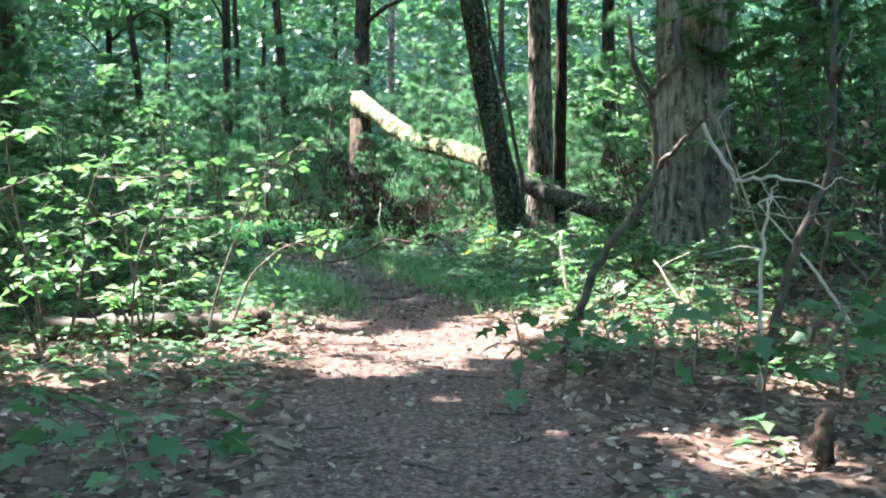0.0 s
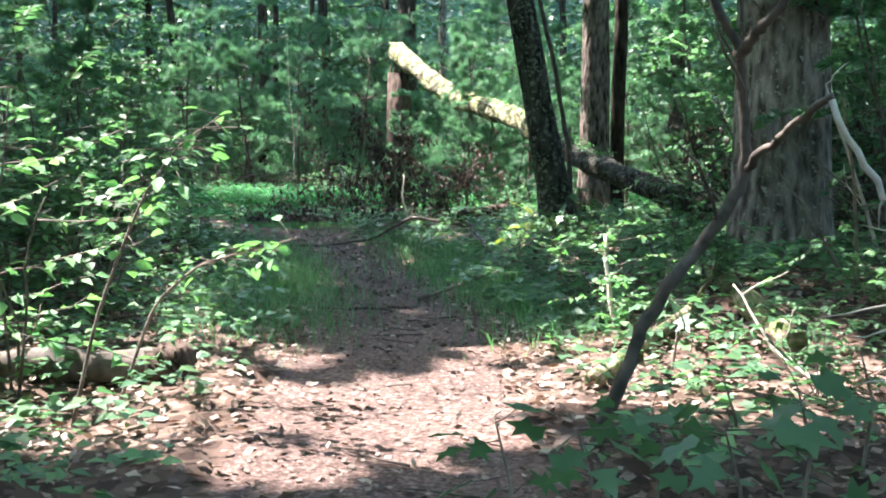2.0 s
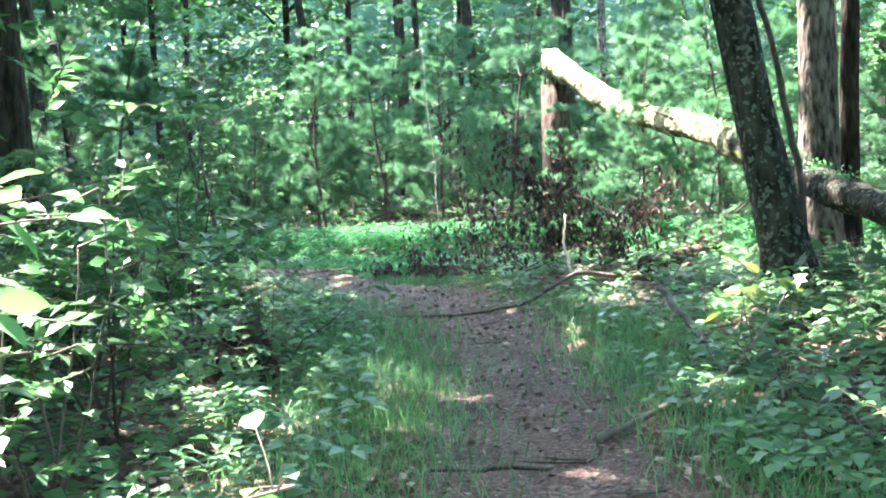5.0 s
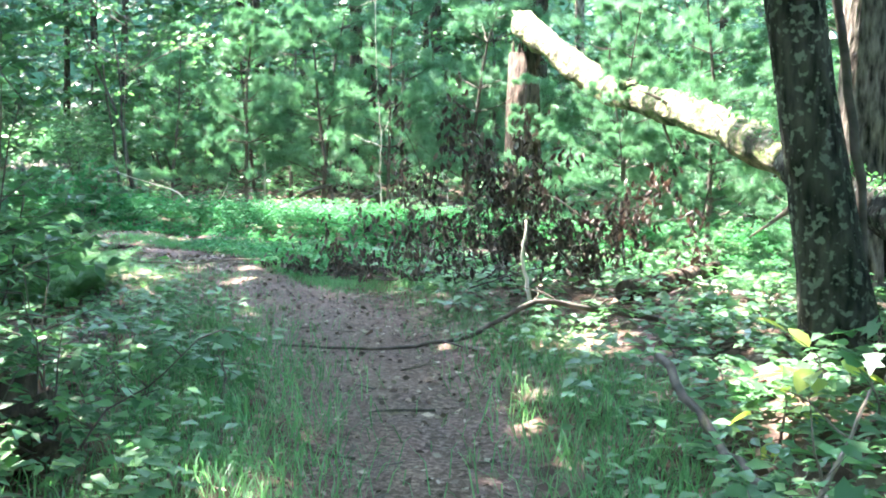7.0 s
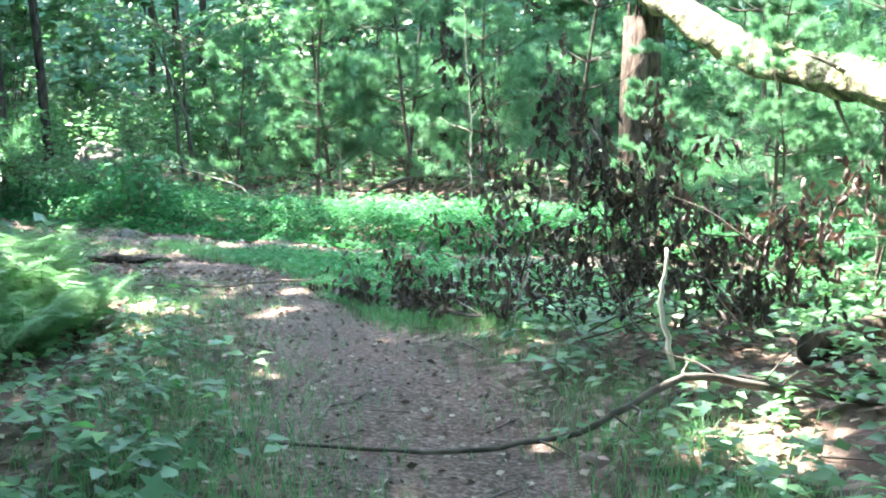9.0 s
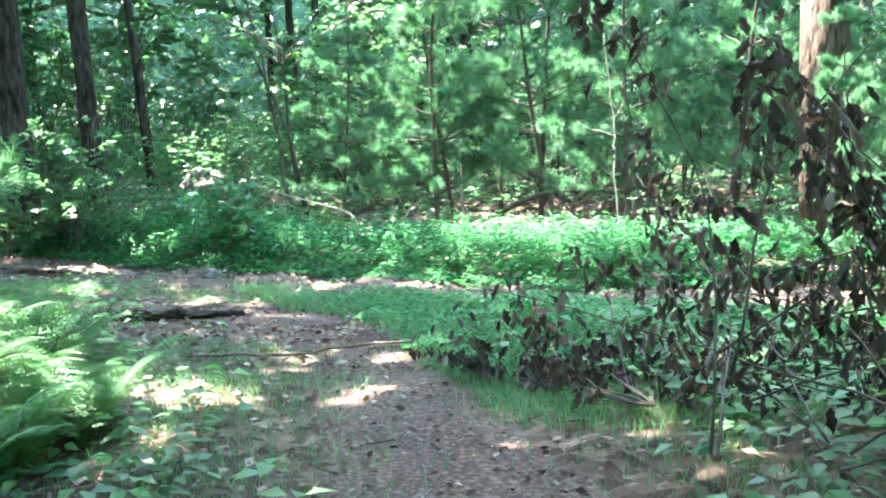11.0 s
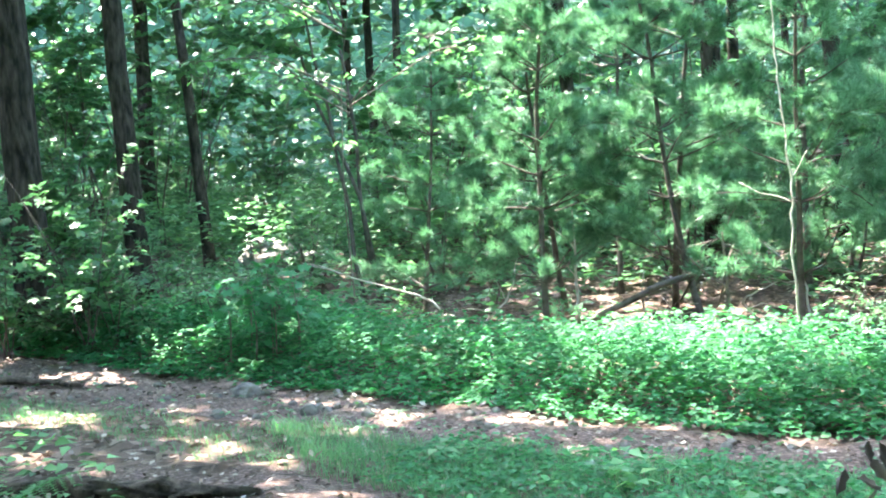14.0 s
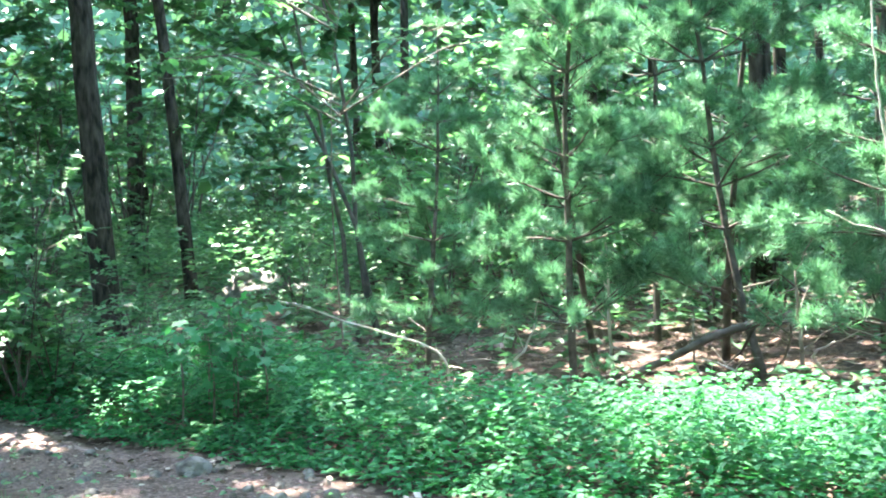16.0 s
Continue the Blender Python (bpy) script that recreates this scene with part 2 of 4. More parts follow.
def frames_from(direction, spin, r=rng):
    """Turning matrices whose y axis is the direction; spin tilts them about it."""
    y = direction / np.linalg.norm(direction, axis=1, keepdims=True)
    up = np.tile((0.0, 0.0, 1.0), (len(y), 1))
    up[np.abs(y[:, 2]) > 0.95] = (1, 0, 0)
    x = np.cross(y, up)
    x /= np.linalg.norm(x, axis=1, keepdims=True)
    z = np.cross(x, y)
    c, s = np.cos(spin)[:, None], np.sin(spin)[:, None]
    return np.stack((c * x + s * z, y, c * z - s * x), axis=2)


def scatter(pos, direction, size, tv, tf, spin=0.6, r=rng):
    """Vertices and faces of one template laid at many places."""
    n = len(pos)
    m = frames_from(np.asarray(direction, float), r.normal(0, spin, n))
    v = np.einsum("nij,kj->nki", m, tv) * np.asarray(size).reshape(-1, 1, 1) + np.asarray(pos)[:, None, :]
    f = np.asarray(tf)[None] + (np.arange(n) * len(tv))[:, None, None]
    return v.reshape(-1, 3), f.reshape(-1, 3)


def tube(points, radii, sides=8, rough=0.0, seed=0, flat=1.0):
    """A tapered tube along points as triangles, with closed ends."""
    p = np.asarray(points, float)
    radii = np.asarray(radii, float)
    r = np.random.default_rng(seed)
    t = np.gradient(p, axis=0)
    t /= np.linalg.norm(t, axis=1, keepdims=True) + 1e-9
    ref = np.array((0.3, 0.2, 1.0)) if abs(t[0, 2]) < 0.8 else np.array((1.0, 0.2, 0.0))
    x = np.cross(t, ref)
    x /= np.linalg.norm(x, axis=1, keepdims=True)
    y = np.cross(t, x)
    a = np.linspace(0, 2 * np.pi, sides, endpoint=False)
    lump = 1 + rough * r.normal(0, 1, (len(p), sides))
    ring = p[:, None] + (np.cos(a)[None, :, None] * x[:, None] + np.sin(a)[None, :, None] * y[:, None]) * (radii[:, None] * lump)[..., None]
    ring[..., 2] = p[:, None, 2] + (ring[..., 2] - p[:, None, 2]) * flat
    v = np.concatenate((ring.reshape(-1, 3), p[:1], p[-1:]))
    f = []
    for i in range(len(p) - 1):
        for j in range(sides):
            q, k = i * sides + j, i * sides + (j + 1) % sides
            f += [(q, k, k + sides), (q, k + sides, q + sides)]
    e = len(p) * sides
    for j in range(sides):
        k = (j + 1) % sides
        f += [(k, j, e), (e - sides + j, e - sides + k, e + 1)]
    return v, np.array(f)


def join(pieces):
    vs, fs, o = [], [], 0
    for v, f in pieces:
        vs.append(v)
        fs.append(np.asarray(f) + o)
        o += len(v)
    return np.concatenate(vs), np.concatenate(fs)


def part(name, vf, mat, parent=None, label="", smooth=False):
    ob = new(name, build_mesh(name, vf[0], vf[1], mat, smooth))
    ob.parent = parent
    return tagged(ob, label)


def wander(start, direction, length, n, bend, r, lift=0.0):
    """A crooked line of n points."""
    d = np.asarray(direction, float)
    d = d / np.linalg.norm(d)
    p, out = np.asarray(start, float), [np.asarray(start, float)]
    for i in range(n - 1):
        d = d + r.normal(0, bend, 3) + np.array((0, 0, lift))
        d = d / np.linalg.norm(d)
        p = p + d * length / (n - 1)
        out.append(p)
    return np.array(out)


# ---- the lie of the land ----
GY = [-60, -20, 0, 4, 7.5, 11.5, 15.2, 17, 20, 22, 25, 28, 32, 60, 100]
GZ = [0, -0.1, 0.0, 0.12, 0.2, 0.13, 0.06, 0.02, -0.06, -0.1, -0.28, -0.3, -0.2, 0.6, 2.0]
PATH_Y = [-30, 0, 5.3, 7.0, 10.6, 13.4, 16.0, 18.1, 19.8, 21.5, 23.6]
PATH_X = [0.5, 0.15, 0.0, -0.12, -0.36, -1.0, -1.7, -2.65, -3.76, -5.0, -7.2]
ROAD_X = [-40, -12.4, -9.0, -5.5, -3.1, 2, 30]
ROAD_Y = [30, 25.7, 24.9, 23.9, 23.6, 23.4, 22.0]


def smooth_step(a, b, v):
    t = np.clip((v - a) / (b - a), 0, 1)
    return t * t * (3 - 2 * t)


def path_x(y):
    return np.interp(y, PATH_Y, PATH_X)


def off_path(x, y):
    """Signed distance from the middle of the footpath, to the right."""
    return (x - path_x(y)) * np.interp(y, [12, 17, 21], [1, 0.86, 0.7])


def ground_z(x, y):
    x, y = np.asarray(x, float), np.asarray(y, float)
    z = np.interp(y, GY, GZ)
    o = off_path(x, y)
    bank = smooth_step(0.7, 2.6, o) * smooth_step(8, 11, y) * (1 - smooth_step(18, 21, y))
    z = z + 0.3 * bank
    z = z + 0.04 * np.exp(-((np.abs(o) - 0.95) / 0.4) ** 2) * (y < 20)
    z = z + 0.05 * np.sin(x * 1.3 + 0.7) * np.sin(y * 0.9 + 1) * smooth_step(0.6, 2.0, np.abs(o))
    z = z + 0.012 * np.sin(x * 5.1 + y * 2.3) + 0.01 * np.sin(y * 6.7 - x * 3.1)
    return z


def bare_amount(x, y):
    o = np.abs(off_path(x, y))
    half = np.interp(y, [0, 8, 11, 13, 15.5, 18, 19.5, 22], [0.55, 0.5, 0.42, 0.34, 0.46, 0.42, 0.24, 0.24])
    foot = 1 - smooth_step(half, half + 0.25, o)
    foot = np.where(y > 22.5, 0, foot)
    d = y - np.interp(x, ROAD_X, ROAD_Y)
    road = 1 - smooth_step(0.35, 0.75, np.abs(d))
    clear = 1 - smooth_step(0.7, 1.5, np.hypot((x + 6.3) / 1.3, y - 21.4))
    return np.clip(np.maximum(np.maximum(foot, road), clear), 0, 1)


def axis(lo, hi, step, far):
    mid = np.arange(lo, hi, step)
    grow = np.cumsum(np.geomspace(step, far / 6, 26))
    return np.concatenate((lo - grow[::-1], mid, hi + grow))


gx, gy = axis(-13.0, 6.0, 0.11, 300), axis(-1.0, 31.0, 0.11, 300)
X, Y = np.meshgrid(gx, gy)
near = 0.012 * rng.normal(size=X.shape) * (np.abs(X) < 14) * (1 - 0.8 * bare_amount(X, Y))
V = np.stack((X, Y, ground_z(X, Y) + near), axis=2).reshape(-1, 3)
nx = len(gx)
i0 = (np.arange(len(gy) - 1)[:, None] * nx + np.arange(nx - 1)[None]).ravel()
me = build_mesh("ground", V, np.stack((i0, i0 + 1, i0 + nx + 1, i0 + nx), axis=1), M_GROUND, True)
me.attributes.new("bare", "FLOAT", "POINT").data.foreach_set("value", bare_amount(X, Y).astype(np.float32).ravel())
tagged(new("ground", me), "brown forest floor of dry leaves with a trodden earth footpath", "ground", kind="structure")

# ---- trees ----
# sun holes cut in the unseen crowns: a point below and the half width
GAPS = [((0.0, 8.0, 0.2), 0.8), ((0.9, 8.5, 0.2), 0.7), ((-0.9, 8.5, 0.2), 0.75), ((1.6, 8.9, 0.3), 0.95), ((-1.8, 8.5, 0.3), 1.1), ((0.2, 9.7, 0.2), 0.4), ((1.2, 9.6, 0.2), 0.55), ((-1.8, 9.6, 0.2), 0.7), ((-2.6, 8.8, 1.4), 0.9), ((1.4, 5.2, 0.1), 0.5),
        ((-2.0, 26.8, 2.7), 0.8), ((-0.6, 24.0, 1.8), 0.45), ((0.6, 19.5, 1.4), 0.35), ((1.6, 22.5, 2.4), 1.0), ((-0.4, 22.4, 1.0), 0.8),
        ((-6.2, 27.6, 2.8), 1.2), ((-2.6, 23.6, 0.0), 0.35), ((-6.8, 27.6, 1.5), 0.5), ((-4.9, 18.4, 0.4), 0.3),
        ((-8.3, 28.2, 0.0), 0.5), ((0.2, 18.6, 0.5), 0.4), ((-5.0, 16.5, 0.6), 0.4), ((1.1, 9.9, 0.6), 0.5),
        ((-3.2, 29.2, 3.0), 0.6), ((0.2, 24.0, 2.6), 1.0), ((-6.4, 18.8, 0.4), 0.35), ((-3.0, 8.0, 1.2), 0.9), ((-1.2, 7.8, 1.2), 0.7), ((1.4, 7.0, 1.2), 0.35), ((-9.5, 28.5, 3.0), 0.6), ((-9.0, 23.6, 0.0), 0.4), ((0.4, 16.6, 0.4), 0.3), ((-2.4, 12.2, 0.6), 0.5), ((-2.6, 13.4, 0.2), 0.5), ((-1.9, 10.8, 0.2), 0.45), ((1.2, 13.2, 0.3), 0.4), ((-5.4, 28.4, 3.2), 0.7), ((-7.6, 28.2, 2.4), 0.6), ((-4.4, 28.0, 1.6), 0.35), ((-12.2, 26.0, 0.9), 0.45), ((-10.2, 26.3, 0.7), 0.4), ((0.7, 13.4, 0.3), 0.2), ((-1.0, 9.5, 0.2), 0.5), ((0.1, 9.1, 0.2), 0.35), ((-2.6, 19.6, 0.6), 0.25), ((-10.5, 25.9, 0.6), 0.5), ((-13.5, 33.6, 0.5), 0.6), ((-5.5, 19.0, 0.6), 1.0), ((-6.3, 17.8, 0.6), 0.6), ((-5.2, 28.3, 2.4), 0.5), ((-0.6, 16.9, 0.4), 0.4), ((-1.6, 13.2, 0.2), 0.4), ((-0.3, 20.5, 1.5), 0.45), ((0.3, 12.6, 0.2), 0.4), ((0.5, 14.9, 0.3), 0.35), ((0.9, 14.4, 0.4), 0.35), ((-13.5, 28.5, 1.5), 0.5)]


def open_to_sun(p, widen=1.0):
    s = np.array(SUN)
    out = np.zeros(len(p), bool)
    for q, w in GAPS:
        d = p - np.array(q)
        k = d @ s
        off = np.linalg.norm(d - k[:, None] * s, axis=1)
        out |= (k > 0) & (off < w * widen)
    return out


def tree(name, x, y, radius, height, mat, lean=(0, 0), label="", group="", crown=0, crown_r=3.5, crown_z=(7, 14), seed=0, flare=1.5, limbs=6, sides=14, curve=0.05):
    r = np.random.default_rng(seed + 100)
    z0 = float(ground_z(x, y)) - 0.12
    root = new(name)
    root.location = (x, y, z0)
    tagged(root, label, "tree", group)
    k = np.linspace(0, 1, 22) ** 1.3
    line = np.stack((lean[0] * k * height + curve * np.cumsum(r.normal(0, 1, 22)) * k, lean[1] * k * height + curve * np.cumsum(r.normal(0, 1, 22)) * k, k * height), axis=1)
    rad = radius * (1 - 0.55 * k) + radius * (flare - 1) * np.exp(-k * height / 0.35)
    part("trunk", tube(line, rad, sides, 0.03, seed), mat, root, smooth=True)
    for i in range(limbs):
        f = r.uniform(0.5, 0.95)
        s = line[int(f * 21)]
        a = r.uniform(0, 2 * np.pi)
        w = wander(s, (math.cos(a), math.sin(a), 0.5), crown_r * r.uniform(0.6, 1.0), 8, 0.16, r)
        part("limb", tube(w, np.linspace(radius * 0.32, 0.015, 8), 6), mat, root, smooth=True)
    if crown:
        top = line[-1]
        # unseen crowns thinned by area to let more light down
        if y > 11 and -17 < x < 0.5:
            crown = int(crown * (0.55 if x > -7.5 else 0.72 if y < 22 else 0.72 if x < -10 and y < 32 else 0.55))
        nc = max(6, crown // 45)
        c = np.stack((top[0] * 0.8 + r.uniform(-1, 1, nc) * crown_r, top[1] * 0.8 + r.uniform(-1, 1, nc) * crown_r, r.uniform(*crown_z, nc)), axis=1)
        p = c[r.integers(0, nc, crown)] + r.normal(0, 1, (crown, 3)) * (0.75, 0.75, 0.28)
        p = p[~(open_to_sun(p + (x, y, z0)) & (r.random(crown) < 0.99))]
        d = r.normal(0, 1, (len(p), 3)) * (1, 1, 0.35) + (0, 0, -0.25)
        part("crown", scatter(p, d, r.uniform(0.26, 0.5, len(p)), PLAIN_V * (1.5, 1, 1), PLAIN_F, 0.5, r), M_CANOPY, root)
    return root


tree("oak_tree", 2.62, 12.7, 0.40, 15, M_BARK_OAK, (-0.02, 0.0), "large grey-barked oak trunk beside the footpath", crown=2800, crown_r=5, seed=1, flare=1.3, sides=22)
tree("leaning_tree", 0.9, 15.5, 0.165, 13, M_BARK_LICHEN, (-0.2, 0.0), "leaning dark trunk spotted with pale lichen", crown=2600, crown_r=3.8, seed=2, flare=1.7)
tree("hickory_tree", 1.42, 18.6, 0.2, 14, M_BARK_GREY, (0.0, 0.0), "shaggy grey trunk behind the fallen log", crown=2600, crown_r=3.8, seed=3, curve=0.02)
tree("forest_tree", 1.72, 18.75, 0.1, 12, M_BARK_DARK, (0.01, 0.0), "thin dark trunk close beside a shaggy one", crown=500, seed=4, curve=0.02)

# trunks further off, a few unseen to fill the canopy: x, y, radius, lean
FAR_TRUNKS = [(-12.25, 27.2, 0.22, -0.03), (-13.75, 30.8, 0.17, -0.05), (-14.6, 33.6, 0.1, -0.06), (-21.0, 40.0, 0.2, 0.02),
              (-6.1, 16.5, 0.26, 0.0), (-9.6, 38.0, 0.14, -0.02), (-6.4, 36.0, 0.1, 0.0), (-4.8, 36.5, 0.16, -0.05), (-2.35, 33.0, 0.27, -0.02), (-1.9, 40.0, 0.14, 0), (-6.2, 33.5, 0.15, 0.0),
              (6.5, 22.0, 0.26, 0), (5.6, 12.0, 0.2, 0.03), (7.5, 14.0, 0.3, 0), (-10.5, 10.0, 0.3, 0), (-12.5, 19.0, 0.25, 0)]
# added trees, mostly out of view, so their crowns shade path and woods
ADDED_TREES = [(-9.3, 19.3, 0.25), (-14.5, 40.5, 0.2), (-20, 29.5, 0.22), (-24, 24, 0.25), (-24, 44, 0.25), (-17.5, 45, 0.25), (-10.5, 44.5, 0.25), (-4.5, 47, 0.25), (-27, 34, 0.25), (-21, 50, 0.25), (-8, 51, 0.25), (4, 30.5, 0.2), (6.2, 27.0, 0.25), (-4.9, 5.6, 0.18), (-7.5, 10.2, 0.2), (-9.0, 16.5, 0.22), (-16, 24.0, 0.25), (-20, 33, 0.25), (-5.8, 8.0, 0.25), (-8.3, 13.0, 0.3), (-10.0, 21.5, 0.25), (-6.5, 0.5, 0.3), (-7.0, 4.0, 0.3), (4.8, 3.0, 0.3), (-3.8, -3.0, 0.25), (3.2, -6.0, 0.3), (-8.0, -8, 0.3), (9, -2, 0.3), (9.5, 30.0, 0.3), (-21.0, 27.0, 0.3), (-18.0, 18.0, 0.3), (12.0, 20.0, 0.3), (-15, 3, 0.3), (11, 8, 0.3), (-24, 38, 0.3), (8, 38, 0.3), (-13, 46, 0.3), (2, 46, 0.3)]
for i, (x, y, rad, ln) in enumerate(FAR_TRUNKS):
    tree("forest_tree", x, y, rad, 14, M_BARK_GREY if i == 9 else M_BARK_DARK, (ln, 0), "dark forest tree with a leafy crown for shade", "forest trees", crown=2600 if rad > 0.15 else 900, crown_r=4.2, crown_z=(6.5, 14), seed=20 + i, limbs=4, sides=10, flare=1.35)
for i, (x, y, rad) in enumerate(ADDED_TREES):
    tree("forest_tree", x, y, rad * (0.5 if y > 35 else 1), 14, M_BARK_DARK, (0, 0), "dark forest tree with a leafy crown for shade", "forest trees", crown=2800, crown_r=4.6, crown_z=(6.5, 14), seed=60 + i, limbs=4, sides=10, flare=1.35)


# ---- shrubs, saplings, pines ----
def shrub(label, height, spread, stems, leaves, size, mat, seed, template=(LEAF_V, LEAF_F), name="shrub", category="shrub", tiers=0.0):
    """A bush of crooked stems with sprays of leaves; its foot at the origin, out of sight below ground until copied."""
    r = np.random.default_rng(seed)
    root = new(name)
    tagged(root, label, category)
    wood, at, way = [], [], []
    for s in range(stems):
        a = r.uniform(0, 2 * np.pi)
        out = r.uniform(0.15, 1.0) * spread / height
        line = wander((r.normal(0, 0.06), r.normal(0, 0.06), -0.05), (math.cos(a) * out, math.sin(a) * out, 1), height * r.uniform(0.7, 1.05), 10, 0.1, r)
        part("stem", tube(line, np.linspace(0.005 + 0.004 * height, 0.003, 10), 5), M_BRANCH, root)
        for b in range(7):
            q = line[r.integers(3, 10)]
            a2 = r.uniform(0, 2 * np.pi)
            tw = wander(q, (math.cos(a2), math.sin(a2), 0.25), spread * r.uniform(0.35, 0.8), 7, 0.18, r, -0.03)
            wood.append(tube(tw[::2], np.linspace(0.006, 0.002, 4), 3))
            k = max(1, leaves // (stems * 7))
            u = r.uniform(0.15, 1.0, k) * 6
            i = np.minimum(u.astype(int), 5)
            p = tw[i] + (tw[i + 1] - tw[i]) * (u - i)[:, None]
            side = np.cross(tw[-1] - tw[0], (0, 0, 1.0))
            side /= np.linalg.norm(side) + 1e-6
            d = (tw[-1] - tw[0]) / np.linalg.norm(tw[-1] - tw[0]) * 0.6 + side[None] * r.choice([-1, 1], k)[:, None] + r.normal(0, 0.3, (k, 3)) + (0, 0, -0.15)
            at.append(p)
            way.append(d)
    tagged(part("twig", join(wood), M_BRANCH, root), kind="stuff")
    at, way = np.concatenate(at), np.concatenate(way)
    part("foliage", scatter(at, way, size * r.uniform(0.6, 1.25, len(at)), *template, 0.45, r), mat, root)
    return root


def pine(seed, height, spread, tufts):
    r = np.random.default_rng(seed)
    root = new("pine_sapling")
    tagged(root, "young white pine with soft bright green needles", "tree", "young pines")
    trunk = wander((0, 0, -0.1), (r.normal(-0.08, 0.1), r.normal(0, 0.1), 1), height, 14, 0.04, r)
    part("trunk", tube(trunk, np.linspace(0.0085 * height, 0.006, 14), 7), M_BRANCH, root)
    at, way = [], []
    whorls = int(height * 2.0)
    for w in range(whorls):
        f = 0.16 + 0.84 * (w + 0.5) / whorls
        q = trunk[int(f * 13)]
        reach = spread * (1.05 - f) ** 0.7 * r.uniform(0.65, 1.2)
        for b in range(5):
            a = b * 1.26 + r.uniform(0, 1.0)
            tw = wander(q, (math.cos(a), math.sin(a), 0.3), max(0.2, reach * r.uniform(0.5, 1.15)), 8, 0.1, r, 0.02)
            part("branch", tube(tw, np.linspace(0.011, 0.003, 8), 4), M_BRANCH, root)
            main = (tw[-1] - tw[0]) / (np.linalg.norm(tw[-1] - tw[0]) + 1e-6)
            twigs = [tw]
            for g in range(3 if reach > 0.5 else 1):
                start = tw[int(r.integers(3, 7))]
                fork = main + r.normal(0, 0.55, 3) * (1, 1, 0.4)
                twigs.append(wander(start, fork, max(0.12, reach * r.uniform(0.25, 0.45)), 8, 0.08, r, 0.02))
            for tw in twigs:
                k = max(2, int(tufts / (whorls * 5 * len(twigs)) * (0.5 + reach)))
                u = (1 - 0.55 * r.random(k) ** 1.5) * 6.99
                i = np.minimum(u.astype(int), 6)
                at.append(tw[i] + (tw[i + 1] - tw[i]) * (u - i)[:, None] + r.normal(0, 0.02, (k, 3)))
                tip = (tw[-1] - tw[-3]) / (np.linalg.norm(tw[-1] - tw[-3]) + 1e-6)
                way.append(tip[None] + r.normal(0, 0.28, (k, 3)) + (0, 0, 0.3))
    at, way = np.concatenate(at), np.concatenate(way)
    part("needles", scatter(at, way, r.uniform(0.09, 0.15, len(at)), TUFT_V, TUFT_F, 1.5, r), M_NEEDLE, root)
    return root


def plant_at(src, x, y, scale=1.0, turn=0.0, tilt=0.0):
    m = Matrix.Translation((x, y, float(ground_z(x, y)) - 0.02)) @ Euler((tilt, 0, turn)).to_matrix().to_4x4()
    ob = copy_thing(src, m)
    ob.scale = (scale, scale, scale)
    return ob


def retire(src):
    """Drops a pattern plant once its copies stand."""
    for o in (*src.children_recursive, src):
        bpy.data.objects.remove(o)


r = np.random.default_rng(11)
pines = [pine(s, 4.4, 1.45, 1400) for s in (1, 2, 3)]
for i, (x, y, s) in enumerate([(-6.75, 28.3, 1.0), (-8.2, 28.45, 0.8), (-5.3, 28.8, 1.05), (-4.3, 28.2, 0.95), (-3.2, 29.2, 1.15), (-7.0, 29.6, 0.95), (-2.2, 30.0, 1.0), (-5.9, 30.0, 1.1), (-0.8, 29.0, 0.9),
                               (0.6, 24.2, 1.0), (1.9, 25.0, 1.15), (-0.3, 26.2, 1.1), (2.2, 22.5, 0.8), (0.3, 21.5, 0.42), (1.1, 20.6, 0.4), (3.4, 24.0, 1.1), (0.9, 27.5, 1.3), (-0.3, 20.5, 0.46), (-1.65, 24.3, 0.55), (-6.05, 26.75, 0.16), (-0.5, 23.3, 0.75), (-4.6, 30.8, 1.2), (-3.0, 31.5, 1.2), (-6.8, 31.0, 1.1), (-5.2, 13.8, 0.8), (-6.6, 18.6, 0.9), (-5.0, 15.6, 0.7)]):
    plant_at(pines[i % 3], x, y, s, r.uniform(0, 6.28))
for p in pines:
    retire(p)

PLAIN = (PLAIN_V, PLAIN_F)
kinds = [shrub("leafy green shrub of the forest edge", 1.5, 0.9, 6, 760, 0.095, M_LEAF, 1, PLAIN), shrub("leafy green shrub of the forest edge", 1.2, 0.8, 6, 680, 0.085, M_LEAF, 2, PLAIN),
         shrub("broad-leaved sapling of the understorey", 3.2, 1.6, 4, 420, 0.17, M_LEAF, 3, (MAPLE_V, MAPLE_F), "sapling", "sapling"), shrub("slender understorey sapling in leaf", 4.4, 1.9, 3, 1300, 0.14, M_LEAF, 4, PLAIN, "sapling", "sapling"),
         shrub("light green shrub in the sun", 1.3, 0.8, 5, 380, 0.085, M_LEAF_BRIGHT, 5), shrub("broad-leaved sapling of the understorey", 2.4, 1.5, 5, 1000, 0.13, M_LEAF, 6, PLAIN, "sapling", "sapling")]
